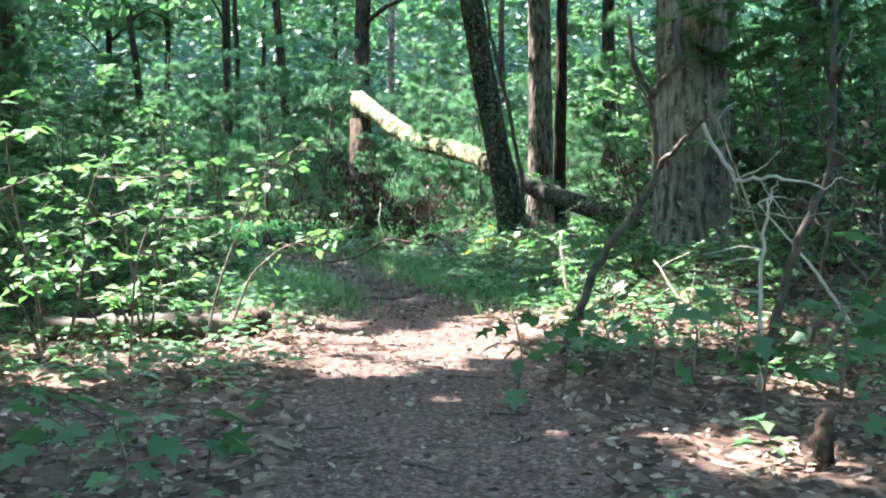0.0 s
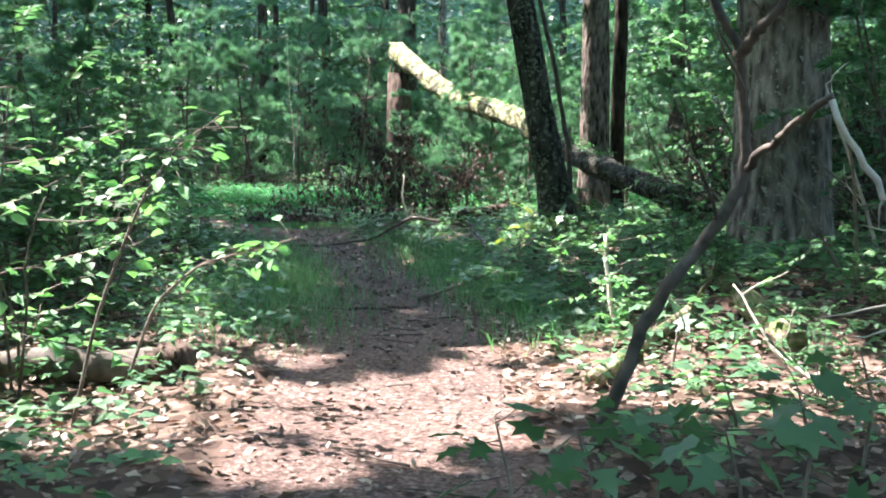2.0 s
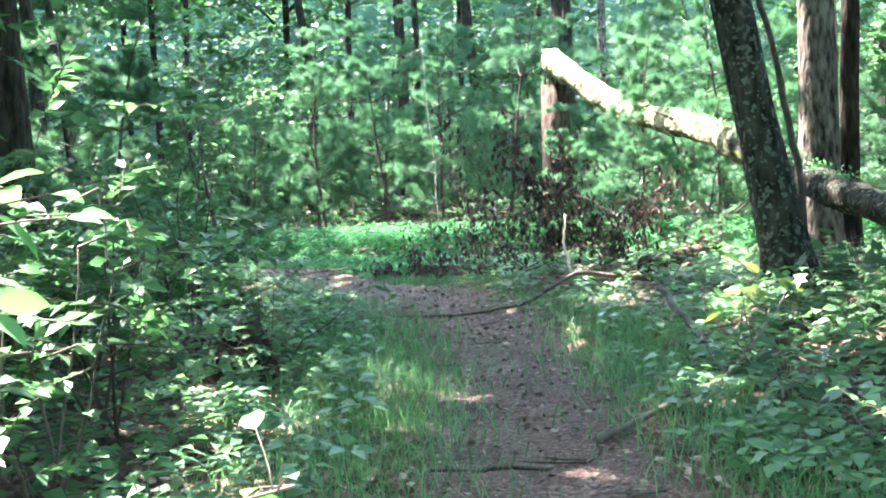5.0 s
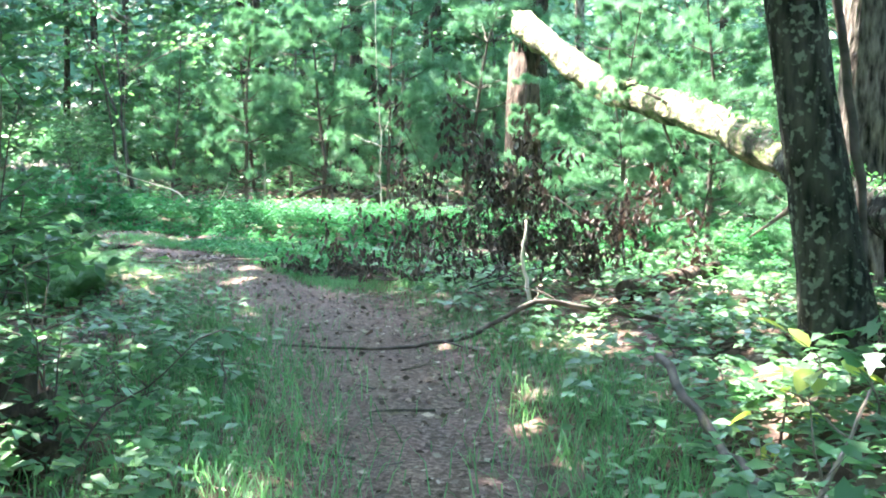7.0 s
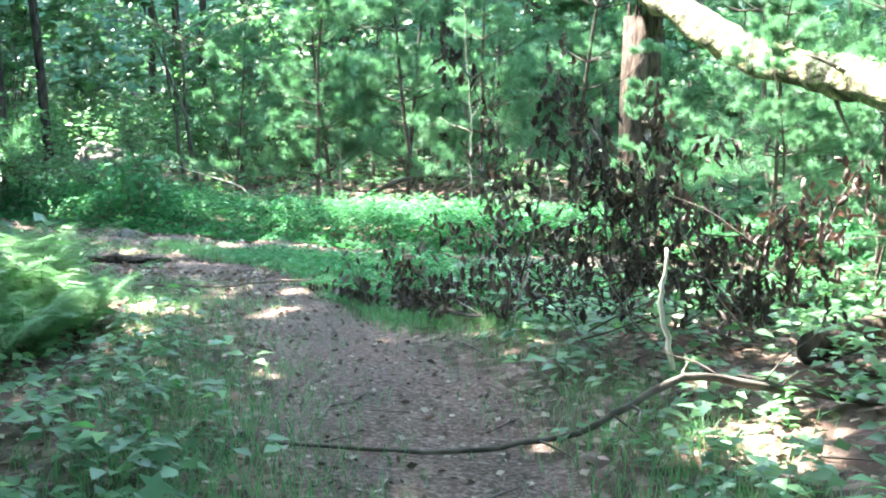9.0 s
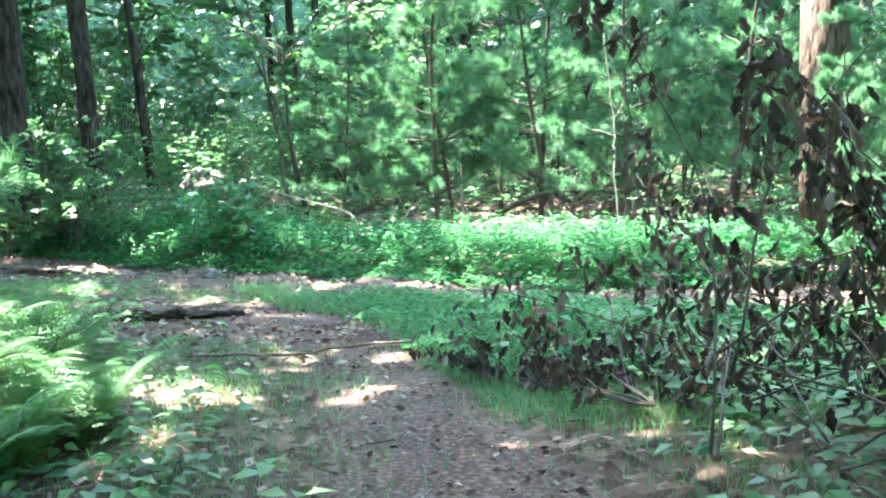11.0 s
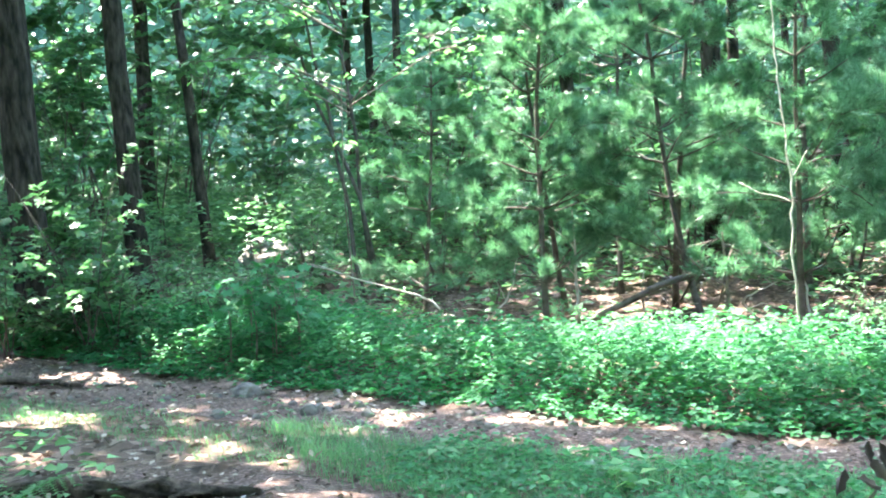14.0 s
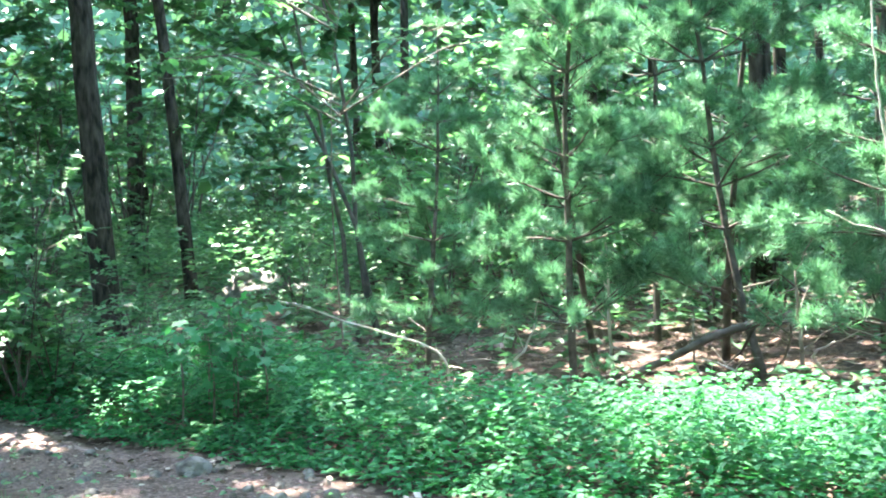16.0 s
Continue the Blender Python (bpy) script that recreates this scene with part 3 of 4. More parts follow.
# near shrubs on both sides of the footpath: kind, x, y, scale
NEAR = [(4, -2.2, 8.5, 1.1), (4, -2.75, 8.1, 1.45), (5, -3.3, 11.2, 0.9), (5, -4.6, 12.6, 1.0), (5, -3.6, 14.8, 0.8), (2, -5.5, 10.5, 0.9), (5, 4.0, 11.5, 1.0), (2, 3.9, 14.5, 0.9), (3, 4.6, 17.0, 0.9), (3, 3.6, 19.0, 0.9), (5, 5.4, 19.5, 1.2), (3, 6.2, 16.0, 1.0), (5, 4.0, 21.0, 1.2), (3, 5.2, 23.5, 1.0), (5, 5.0, 14.0, 1.2), (5, 3.2, 15.6, 0.9), (4, -8.5, 28.3, 0.45), (4, -8.1, 28.5, 0.35), (2, -10.7, 26.3, 0.7), (2, -11.2, 26.6, 0.6), (1, -10.6, 26.6, 1.0), (0, -11.7, 26.2, 0.9), (1, -9.7, 27.0, 0.8), (0, -12.7, 26.2, 0.9), (1, -11.3, 27.0, 1.1), (1, -13.6, 26.0, 0.9), (1, -3.6, 26.9, 0.6), (1, -2.5, 27.2, 0.7), (0, -1.2, 27.2, 0.6), (1, -13.2, 26.6, 0.8), (0, -14.3, 27.2, 0.9), (1, -12.8, 27.6, 0.9), (1, -10.2, 28.4, 0.8), (1, -11.6, 28.8, 0.9), (0, -3.3, 9.6, 1.2), (1, -2.4, 10.4, 1.0), (0, -2.9, 12.0, 1.1), (1, -2.6, 13.6, 0.8), (4, -4.2, 8.8, 1.2), (0, -4.4, 11.0, 1.4), (1, -3.8, 13.4, 1.2),
        (4, 1.15, 9.9, 0.62), (1, 1.9, 8.4, 0.45), (0, 2.7, 9.4, 0.6), (1, 3.4, 10.4, 0.8), (0, 1.7, 10.8, 0.5), (1, 2.6, 6.9, 0.5), (0, 3.4, 7.6, 0.8), (0, 2.2, 14.2, 0.6), (1, 1.0, 13.2, 0.4),
        (0, -4.2, 15.4, 1.0), (1, -5.0, 17.2, 0.8), (0, -6.4, 16.0, 1.2), (1, 0.4, 19.6, 0.55), (0, 3.2, 17.0, 1.0), (1, 2.6, 20.0, 0.9)]
for k, x, y, s in NEAR:
    plant_at(kinds[k], x, y, s, r.uniform(0, 6.28))
# the understorey all round, thinning towards the open ground
count = 0
while count < 400:
    x, y = r.uniform(-26, 14), r.uniform(-8, 50)
    o = abs(float(off_path(x, y)))
    if y < 23 and o < 3.7 or (-15 < x < 3 and 19 < y < 27.6) or (-8.6 < x < -2 and 19 < y < 31.5) or (-13 < x < 4 and 27 < y < 29 and r.random() < 0.6):
        continue
    if y < 4 and r.random() < 0.8:
        continue
    column = np.array([(x, y, h) for h in (0.8, 1.6, 2.4, 3.4, 4.6)])
    if y < 34 and open_to_sun(column, 1.7).any():
        continue
    k = int(r.choice([0, 1, 2, 3, 5], p=[0.2, 0.15, 0.15, 0.3, 0.2]))
    plant_at(kinds[k], x, y, r.uniform(0.8, 1.5), r.uniform(0, 6.28))
    count += 1
for p in kinds:
    retire(p)

# ---- far woods and what closes the place ----
n = 200000
a = r.uniform(0, 2 * np.pi, n)
d = r.uniform(34, 58, n)
pos = np.stack((-3 + np.cos(a) * d, 18 + np.sin(a) * d, np.zeros(n)), axis=1)
pos[:, 2] = ground_z(pos[:, 0], pos[:, 1]) + r.uniform(0, 1, n) ** 1.2 * 15
keep = np.sin(pos[:, 0] * 0.9 + pos[:, 2] * 0.7) + np.sin(pos[:, 1] * 0.8 - pos[:, 2]) + r.normal(0, 0.7, n) > -0.6
pos = pos[keep]
tagged(part("far_woods", scatter(pos, r.normal(0, 1, (len(pos), 3)) * (1, 1, 0.4), r.uniform(0.22, 0.5, len(pos)), PLAIN_V * (1.6, 1, 1), PLAIN_F, 0.6, r), M_FAR_SHADED), "dense green woods in the distance", "woods", kind="stuff")
# loose leaves above the view, added to shade the woods below
a, d = r.uniform(0, 2 * np.pi, 16000), 64 * np.sqrt(r.uniform(0.4, 1, 16000))
pos = np.stack((-3 + np.cos(a) * d, 18 + np.sin(a) * d, r.uniform(13, 17, len(a))), axis=1)
pos = pos[~open_to_sun(pos)]
tagged(part("far_canopy", scatter(pos, r.normal(0, 1, (len(pos), 3)) * (1, 1, 0.3), r.uniform(0.7, 1.1, len(pos)), PLAIN_V * (1.6, 1, 1), PLAIN_F, 0.5, r), M_CANOPY), "unseen leaf layer added to shade the far woods", "woods", kind="stuff")
seg = 48
ang = np.linspace(0, 2 * np.pi, seg, endpoint=False)
ring = np.stack((-3 + 64 * np.cos(ang), 18 + 64 * np.sin(ang)), axis=1)
bv = np.concatenate((np.c_[ring, np.full(seg, -4.0)], np.c_[ring, np.full(seg, 22.0)]))
bf = [(i, (i + 1) % seg, seg + (i + 1) % seg, seg + i) for i in range(seg)]
tagged(part("backdrop", (bv, bf), M_FAR), "dark green wall of far forest", "backdrop", kind="structure")

# ---- ground cover ----
r = np.random.default_rng(23)


def spots(n, x0, x1, y0, y1, keep):
    x, y = r.uniform(x0, x1, n), r.uniform(y0, y1, n)
    k = keep(x, y)
    return x[k], y[k]


def road_off(x, y):
    return y - np.interp(x, ROAD_X, ROAD_Y)


def on_ground(x, y, h=0.0):
    return np.stack((x, y, ground_z(x, y) + h), axis=1)


# dry leaves
x, y = spots(100000, -11, 6, 0.5, 26, lambda x, y: r.random(len(x)) < np.where(y < 12, 1.0, 0.35) * np.where(bare_amount(x, y) > 0.5, 0.04, 1.0))
x2, y2 = spots(9000, -12, 2, 25.5, 33, lambda x, y: r.random(len(x)) < 0.8)
x3, y3 = spots(900, -7.2, -4.6, 20.0, 21.7, lambda x, y: r.random(len(x)) < 0.9)
x, y = np.concatenate((x, x2, x3)), np.concatenate((y, y2, y3))
d = r.normal(0, 1, (len(x), 3)) * (1, 1, 0.18)
tagged(part("leaf_litter", scatter(on_ground(x, y, 0.01 + 0.02 * r.random(len(x))), d, r.uniform(0.025, 0.078, len(x)), CURL_V, LEAF_F, 0.5, r), M_LITTER), "brown dry leaves strewn over the forest floor", "leaf litter", kind="stuff")

x, y = spots(60000, -11, 3, 1.5, 25.5, lambda x, y: bare_amount(x, y) > 0.4)
d = r.normal(0, 1, (len(x), 3)) * (1, 1, 0.25)
tagged(part("leaf_crumbs", scatter(on_ground(x, y, 0.004 + 0.008 * r.random(len(x))), d, r.uniform(0.015, 0.055, len(x)), CURL_V, LEAF_F, 0.6, r), M_CRUMB), "small dark crumbs of leaf and bark on the trodden earth", "leaf litter", kind="stuff")

# low leafy plants beside the path
def cover(name, label, x, y, h, size, mat, per=5, template=(LEAF_V, LEAF_F)):
    n = len(x)
    hh = np.broadcast_to(h, (n,)) * r.uniform(0.3, 1.0, n)
    a = r.uniform(0, 2 * np.pi, (n, per))
    p = on_ground(x, y)[:, None, :] + np.stack((np.cos(a) * 0.03, np.sin(a) * 0.03, hh[:, None] * r.uniform(0.6, 1.0, (n, per))), axis=2)
    d = np.stack((np.cos(a), np.sin(a), r.uniform(-0.2, 0.25, (n, per))), axis=2)
    s = (np.broadcast_to(size, (n,)) * r.uniform(0.7, 1.3, n))[:, None].repeat(per, 1)
    return tagged(part(name, scatter(p.reshape(-1, 3), d.reshape(-1, 3), s.ravel(), *template, 0.3, r), mat), label, "ground cover", kind="stuff")


def side_density(x, y):
    o = np.abs(off_path(x, y))
    return smooth_step(0.55, 1.3, o) * np.where(y < 6.5, 0.12, 1) * np.where((y > 7) & (y < 9.5), 0.55, 1) * (road_off(x, y) < -1.0)


x, y = spots(16000, -9, 6.5, 2, 23, lambda x, y: r.random(len(x)) < side_density(x, y) * 0.7 * np.where((y > 19) & (x < -3), 0.2, 1))
cover("undergrowth", "low broad-leaved plants beside the footpath", x, y, 0.22, 0.095, M_LEAF)
x, y = spots(2500, -9, 6, 3, 23, lambda x, y: r.random(len(x)) < side_density(x, y) * 0.5)
cover("undergrowth", "light green seedlings on the forest floor", x, y, 0.3, 0.1, M_LEAF_BRIGHT)
x, y = spots(2600, 0.0, 4, 10.5, 17.5, lambda x, y: (off_path(x, y) > 0.75) & (r.random(len(x)) < 0.5))
cover("undergrowth", "broad-leaved woodland plants on the bank of the path", x, y, 0.2, 0.085, M_LEAF, 5, (OVATE_V, OVATE_F))
# the thick green bank beyond the trail
x, y = spots(78000, -17, 7, 23, 29, lambda x, y: (road_off(x, y) > 0.75) & (road_off(x, y) < 2.6 + 0.5 * np.sin(x * 1.1) - 0.05 * (x + 5)))
hb = 0.46 * smooth_step(0.7, 1.4, road_off(x, y)) + 0.06
cover("green_bank", "thick low bank of bright green leafy plants along the trail", x, y, hb, 0.06, M_COVER, 5, PLAIN)
x, y = spots(14000, -24, 8, 27, 46, lambda x, y: r.random(len(x)) < np.where((x > -9) & (x < -2) & (y < 31), 0.12, 0.7))
cover("undergrowth", "green plants on the floor of the deeper woods", x, y, 0.35, 0.16, M_LEAF)
x, y = spots(9000, -30, -7, 33, 48, lambda x, y: r.random(len(x)) < 0.9)
cover("undergrowth", "tall green thicket deep in the woods", x, y, 1.3, 0.15, M_LEAF, 5, PLAIN)


def grass(label, x, y, h):
    n = len(x)
    d = np.stack((r.normal(0, 1, n), r.normal(0, 1, n), np.zeros(n)), axis=1)
    return tagged(part("grass", scatter(on_ground(x, y), d, h * r.uniform(0.5, 1.3, n), BLADE_V, BLADE_F, 0.15, r), M_GRASS), label, "grass", kind="stuff")


x, y = spots(200000, -8, 4, 9, 21, lambda x, y: r.random(len(x)) < np.exp(-((np.abs(off_path(x, y)) - np.interp(y, [12, 13.5, 15, 19, 20], [0.95, 0.85, 0.95, 0.95, 0.7])) / np.where(off_path(x, y) < 0, 0.5, 0.35)) ** 2) * smooth_step(9, 11.5, y) * 0.9)
grass("fine grass along both edges of the footpath", x, y, np.interp(y, [15, 18], [0.17, 0.09]))
x, y = spots(130000, -7, 6, 19.3, 24, lambda x, y: (r.random(len(x)) < 1.15 * (1 - bare_amount(x, y))) & (x > path_x(y) + 0.2) & (road_off(x, y) < -0.3))
grass("patch of thin green grass between the path and the trail", x, y, 0.11)
x, y = spots(20000, -12, -5, 22, 24.6, lambda x, y: (np.abs(road_off(x, y) + 1.15) < 0.42) & (r.random(len(x)) < 0.8))
grass("strip of short grass on the trail", x, y, 0.08)


x, y = spots(9000, -5.6, 2, 20.2, 23.6, lambda x, y: (r.random(len(x)) < 0.75 * (1 - bare_amount(x, y))) & (x > path_x(y) + 0.3) & (road_off(x, y) < -0.35))
cover("undergrowth", "tiny leafy weeds among the grass", x, y, 0.12, 0.05, M_COVER, 4, PLAIN)
x, y = spots(2600, -12, -2, 22.6, 25.4, lambda x, y: (np.abs(road_off(x, y)) < 0.7) & (r.random(len(x)) < 0.12))
cover("undergrowth", "small weeds sprouting on the trail", x, y, 0.06, 0.05, M_LEAF, 3, PLAIN)

# ---- ferns ----
def pinna_template(n):
    """One side leaf of a frond, itself cut into narrow leaflets."""
    v, f = [(-0.008, 0, 0), (0.008, 0, 0), (0, 1, -0.08)], [(0, 1, 2)]
    for i in range(n):
        y = 0.04 + 0.92 * i / n
        w = 0.17 * (1 - 0.85 * y)
        for sgn in (-1, 1):
            o = len(v)
            v += [(0, y - 0.035, -0.08 * y * y), (0, y + 0.045, -0.08 * y * y), (sgn * w, y + 0.06, 0.02 - 0.1 * y * y)]
            f.append((o, o + 1, o + 2))
    return np.array(v, float), f


PINNA_V, PINNA_F = pinna_template(7)


def fern(seed):
    r = np.random.default_rng(seed)
    root = new("fern")
    tagged(root, "light green lacy fern with arching fronds", "fern", "ferns beside the path")
    for k in range(9):
        a = k * 2.4 + r.normal(0, 0.2)
        L = r.uniform(0.5, 0.85)
        t = np.linspace(0, 1, 26)
        lie = r.uniform(0.45, 0.8)
        line = np.stack((np.cos(a) * t * L * lie, np.sin(a) * t * L * lie, L * (1.3 * t - 0.75 * t ** 2)), axis=1)
        along = np.gradient(line, axis=0)
        side = np.array((-np.sin(a), np.cos(a), 0))
        w = L * 0.27 * np.sin(np.pi * np.clip(t, 0.03, 1) ** 0.75) * (1 - 0.25 * t)
        p = np.concatenate((line[2:], line[2:]))
        d = np.concatenate((side + along[2:] * 6, -side + along[2:] * 6)) + (0, 0, -0.12)
        s = np.concatenate((w[2:], w[2:]))
        part("frond", join([scatter(p, d, s, PINNA_V, PINNA_F, 0.2, r), tube(line, np.linspace(0.004, 0.001, t.size), 3)]), M_FERN, root)
    return root


ferns = [fern(s) for s in (1, 2)]
for i in range(84):
    x, y = (r.uniform(-9.5, -3.6), r.uniform(16.4, 20.9)) if i < 28 else (r.uniform(-7.4, -4.6), r.uniform(17.4, 20.3))
    if y > 19.3 and x > -5.5 - (y - 19.5):
        continue
    if float(off_path(x, y)) > -1.3:
        x = float(path_x(y)) - 1.6 - r.random() * 1.4
    plant_at(ferns[i % 2], x, y, r.uniform(0.7, 1.05) * (1.3 if x < -5.3 else 1.0), r.uniform(0, 6.28))
for f in ferns:
    retire(f)


# ---- fallen wood ----
def limb_thing(name, label, points, radii, mat, category="branch", sides=8, twigs=0, seed=0, twig_len=0.5, rough=0.05, flat=1.0):
    r = np.random.default_rng(seed)
    root = new(name)
    tagged(root, label, category)
    p = np.array(points, float)
    n = 6 * (len(p) - 1) + 1
    t = np.linspace(0, len(p) - 1, n)
    q = np.stack([np.interp(t, range(len(p)), p[:, k]) for k in range(3)], axis=1)
    for _ in range(2):
        q[1:-1] = (q[:-2] + 2 * q[1:-1] + q[2:]) / 4
    q[1:-1] += r.normal(0, 0.006, (n - 2, 3))
    part("stem", tube(q, np.interp(t, range(len(p)), radii), sides, rough, seed, flat), mat, root, smooth=True)
    for k in range(twigs):
        s = q[r.integers(n // 4, n)]
        w = wander(s, r.normal(0, 1, 3) * (1, 1, 0.6) + (0, 0, 0.2), twig_len * r.uniform(0.5, 1.2), 6, 0.2, r)
        part("twig", tube(w, np.linspace(min(radii) * 0.7 + 0.002, 0.002, 6), 4), mat, root)
    return root


TIP = Vector((-2.05, 26.9, 2.86))
log = new("fallen_log")
tagged(log, "long pale fallen trunk, snapped, mossy, propped on its stump", "log")
spine = np.array([TIP, (-1.18, 25.0, 2.2), (-0.6, 23.4, 1.83), (0.06, 21.6, 1.66), (0.38, 20.2, 1.55), (0.74, 18.0, 1.34), (1.05, 16.7, 1.14), (1.5, 15.6, 0.95), (2.2, 14.2, 0.72)])
k = np.linspace(0, 8, 60)
axis_pts = np.stack([np.interp(k, range(9), spine[:, c]) for c in range(3)], axis=1)
for _ in range(5):
    axis_pts[1:-1] = (axis_pts[:-2] + 2 * axis_pts[1:-1] + axis_pts[2:]) / 4
girth = np.linspace(0.19, 0.11, 60) * (1 + 0.06 * np.sin(k * 7) + 0.03 * np.sin(k * 19))
part("trunk", tube(axis_pts[:40], girth[:40], 18, 0.08, 5), M_LOG, log, smooth=True)
part("top_length", tube(axis_pts[39:], girth[39:] * 1.02, 16, 0.08, 6), M_BARK_LICHEN, log, "dark top length still in its bark", smooth=True)
for k in range(9):
    part("splinter", tube(wander(np.array(TIP) + r.normal(0, 0.09, 3), (-0.3, 0.9, 0.35), r.uniform(0.2, 0.5), 4, 0.05, r), (0.06, 0.05, 0.03, 0.005), 4), M_LOG, log, "splintered pale wood")
for k in range(9):
    s = axis_pts[r.integers(8, 56)]
    part("branch_stub", tube(wander(s, r.normal(0, 1, 3) + (0, 0, 0.4), r.uniform(0.3, 0.8), 5, 0.1, r), np.linspace(0.03, 0.006, 5), 5), M_TWIG, log)
moss = axis_pts[r.integers(18, 50, 900)] + r.normal(0, 1, (900, 3)) * (0.07, 0.2, 0.02) + (0, 0, 0.135)
tagged(part("moss", scatter(moss, r.normal(0, 1, (900, 3)) + (0, 0, 1.0), r.uniform(0.02, 0.05, 900), LEAF_V, LEAF_F, 1.0, r), M_GRASS, log, "green moss on the trunk"), kind="stuff")
stump = new("stump")
tagged(stump, "tall dark splintered stump under the fallen trunk", "stump")
sz = float(ground_z(-1.95, 26.7))
part("stem", tube([(-1.95, 26.7, sz - 0.1), (-1.95, 26.7, 0.6), (-1.97, 26.75, 1.5), (-2.0, 26.8, 2.42)], (0.34, 0.28, 0.26, 0.2), 14, 0.1, 3), M_ROT, stump, smooth=True)
for k in range(7):
    part("splinter", tube(wander((-1.98 + 0.15 * math.cos(k), 26.75 + 0.15 * math.sin(k), 2.1), (0, 0, 1), 0.5, 4, 0.06, r), (0.06, 0.05, 0.03, 0.005), 4), M_ROT, stump)


def gz(x, y):
    return float(ground_z(x, y))


limb_thing("curved_branch", "crooked dark dead branch arching up beside the oak", [(0.72, 7.3, gz(0.72, 7.3)), (0.86, 7.3, 0.62), (0.96, 7.3, 0.88), (1.16, 7.3, 1.13), (1.29, 7.3, 1.35), (1.27, 7.3, 1.65), (1.24, 7.25, 1.84), (1.14, 7.2, 1.99), (1.1, 7.2, 2.3)], (0.03, 0.029, 0.028, 0.027, 0.024, 0.021, 0.018, 0.018, 0.012), M_BRANCH, twigs=4, seed=1)
limb_thing("curved_branch", "thin fork of a crooked dead branch", [(1.23, 7.25, 1.82), (1.29, 7.1, 1.9), (1.35, 7.0, 2.0), (1.36, 7.0, 2.3)], (0.022, 0.02, 0.016, 0.01), M_BRANCH, seed=21)
limb_thing("curved_branch", "thin bleached fork of a dead branch", [(1.4, 6.5, 1.64), (1.57, 6.5, 1.32), (1.78, 6.5, 1.35), (2.06, 6.5, 1.28)], (0.012, 0.011, 0.009, 0.004), M_TWIG_PALE, twigs=4, seed=22, twig_len=0.3)
limb_thing("curved_branch", "thin dark arm of a dead branch", [(1.29, 7.3, 1.38), (1.36, 7.0, 1.53), (1.4, 6.5, 1.65)], (0.018, 0.015, 0.012), M_BRANCH, seed=25)
limb_thing("dead_twig", "bleached dead twig standing in the brush", [(1.72, 6.5, gz(1.72, 6.5)), (1.72, 6.5, 0.68), (1.73, 6.5, 0.96), (1.75, 6.5, 1.2), (1.8, 6.5, 1.33)], (0.013, 0.012, 0.01, 0.008, 0.004), M_TWIG_PALE, twigs=5, seed=23, twig_len=0.35)
limb_thing("dead_sapling", "slim dead sapling rising out of the brush", [(1.95, 7.2, gz(1.95, 7.2)), (1.98, 7.2, 0.43), (2.12, 7.2, 0.97), (2.33, 7.2, 1.41), (2.31, 7.2, 1.91), (2.33, 7.2, 2.5)], (0.034, 0.032, 0.028, 0.024, 0.02, 0.016), M_BRANCH, twigs=8, seed=24, twig_len=0.6)
for k in range(16):
    bx, by = r.uniform(1.7, 4.2), r.uniform(6.6, 11.5)
    e = np.array((bx, by, gz(bx, by) + 0.02)) + (r.normal(0, 0.7), r.normal(0, 0.5), r.uniform(0.15, 1.3))
    limb_thing("dead_twig", "tangled grey dead twig in the brush", [(bx, by, gz(bx, by)), tuple((np.array((bx, by, gz(bx, by))) + e) / 2 + r.normal(0, 0.08, 3)), tuple(e)], (0.014, 0.011, 0.004), M_TWIG if k % 3 else M_TWIG_PALE, twigs=3, seed=30 + k, twig_len=0.35)


def leafy_stem(label, points, leaves, size, mat, seed, template=(OVATE_V, OVATE_F)):
    """An arching stem with leaves in two rows."""
    r = np.random.default_rng(seed)
    root = new("sapling")
    tagged(root, label, "sapling")
    p = np.array(points, float)
    t = np.linspace(0, len(p) - 1, 24)
    q = np.stack([np.interp(t, range(len(p)), p[:, c]) for c in range(3)], axis=1)
    for _ in range(2):
        q[1:-1] = (q[:-2] + 2 * q[1:-1] + q[2:]) / 4
    part("stem", tube(q, np.linspace(0.01, 0.003, 24), 5), M_TWIG, root)
    wood = []
    for k in range(leaves):
        i = r.integers(8, 24)
        d = np.array((r.normal(0, 1), r.normal(0, 1), r.normal(0.05, 0.25)))
        side = wander(q[i], d, r.uniform(0.04, 0.22), 4, 0.1, r)
        part("leaf", scatter(side[-1:], (side[-1:] - side[:1]) + (0, 0, -0.03), [size * r.uniform(0.6, 1.2)], *template, 0.55, r), mat, root)
        wood.append(tube(side, np.linspace(0.003, 0.0015, 4), 3))
    tagged(part("twig", join(wood), M_BRANCH, root), kind="stuff")
    return root


leafy_stem("slender arching sapling with bright sunlit leaves", [(-1.6, 7.8, gz(-1.6, 7.8)), (-1.48, 7.8, 0.67), (-1.34, 7.8, 1.02), (-1.24, 7.8, 1.24), (-1.08, 7.8, 1.46), (-0.89, 7.8, 1.58)], 64, 0.078, M_LEAF_BRIGHT, 1)
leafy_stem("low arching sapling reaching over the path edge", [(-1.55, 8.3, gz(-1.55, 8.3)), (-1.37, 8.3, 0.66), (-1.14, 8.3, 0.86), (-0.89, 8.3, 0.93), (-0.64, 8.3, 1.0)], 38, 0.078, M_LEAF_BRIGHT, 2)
leafy_stem("slender sapling with bright leaves at the path", [(-2.0, 7.5, gz(-2.0, 7.5)), (-1.95, 7.5, 0.8), (-1.8, 7.6, 1.3), (-1.75, 7.6, 1.7)], 34, 0.08, M_LEAF_BRIGHT, 3)
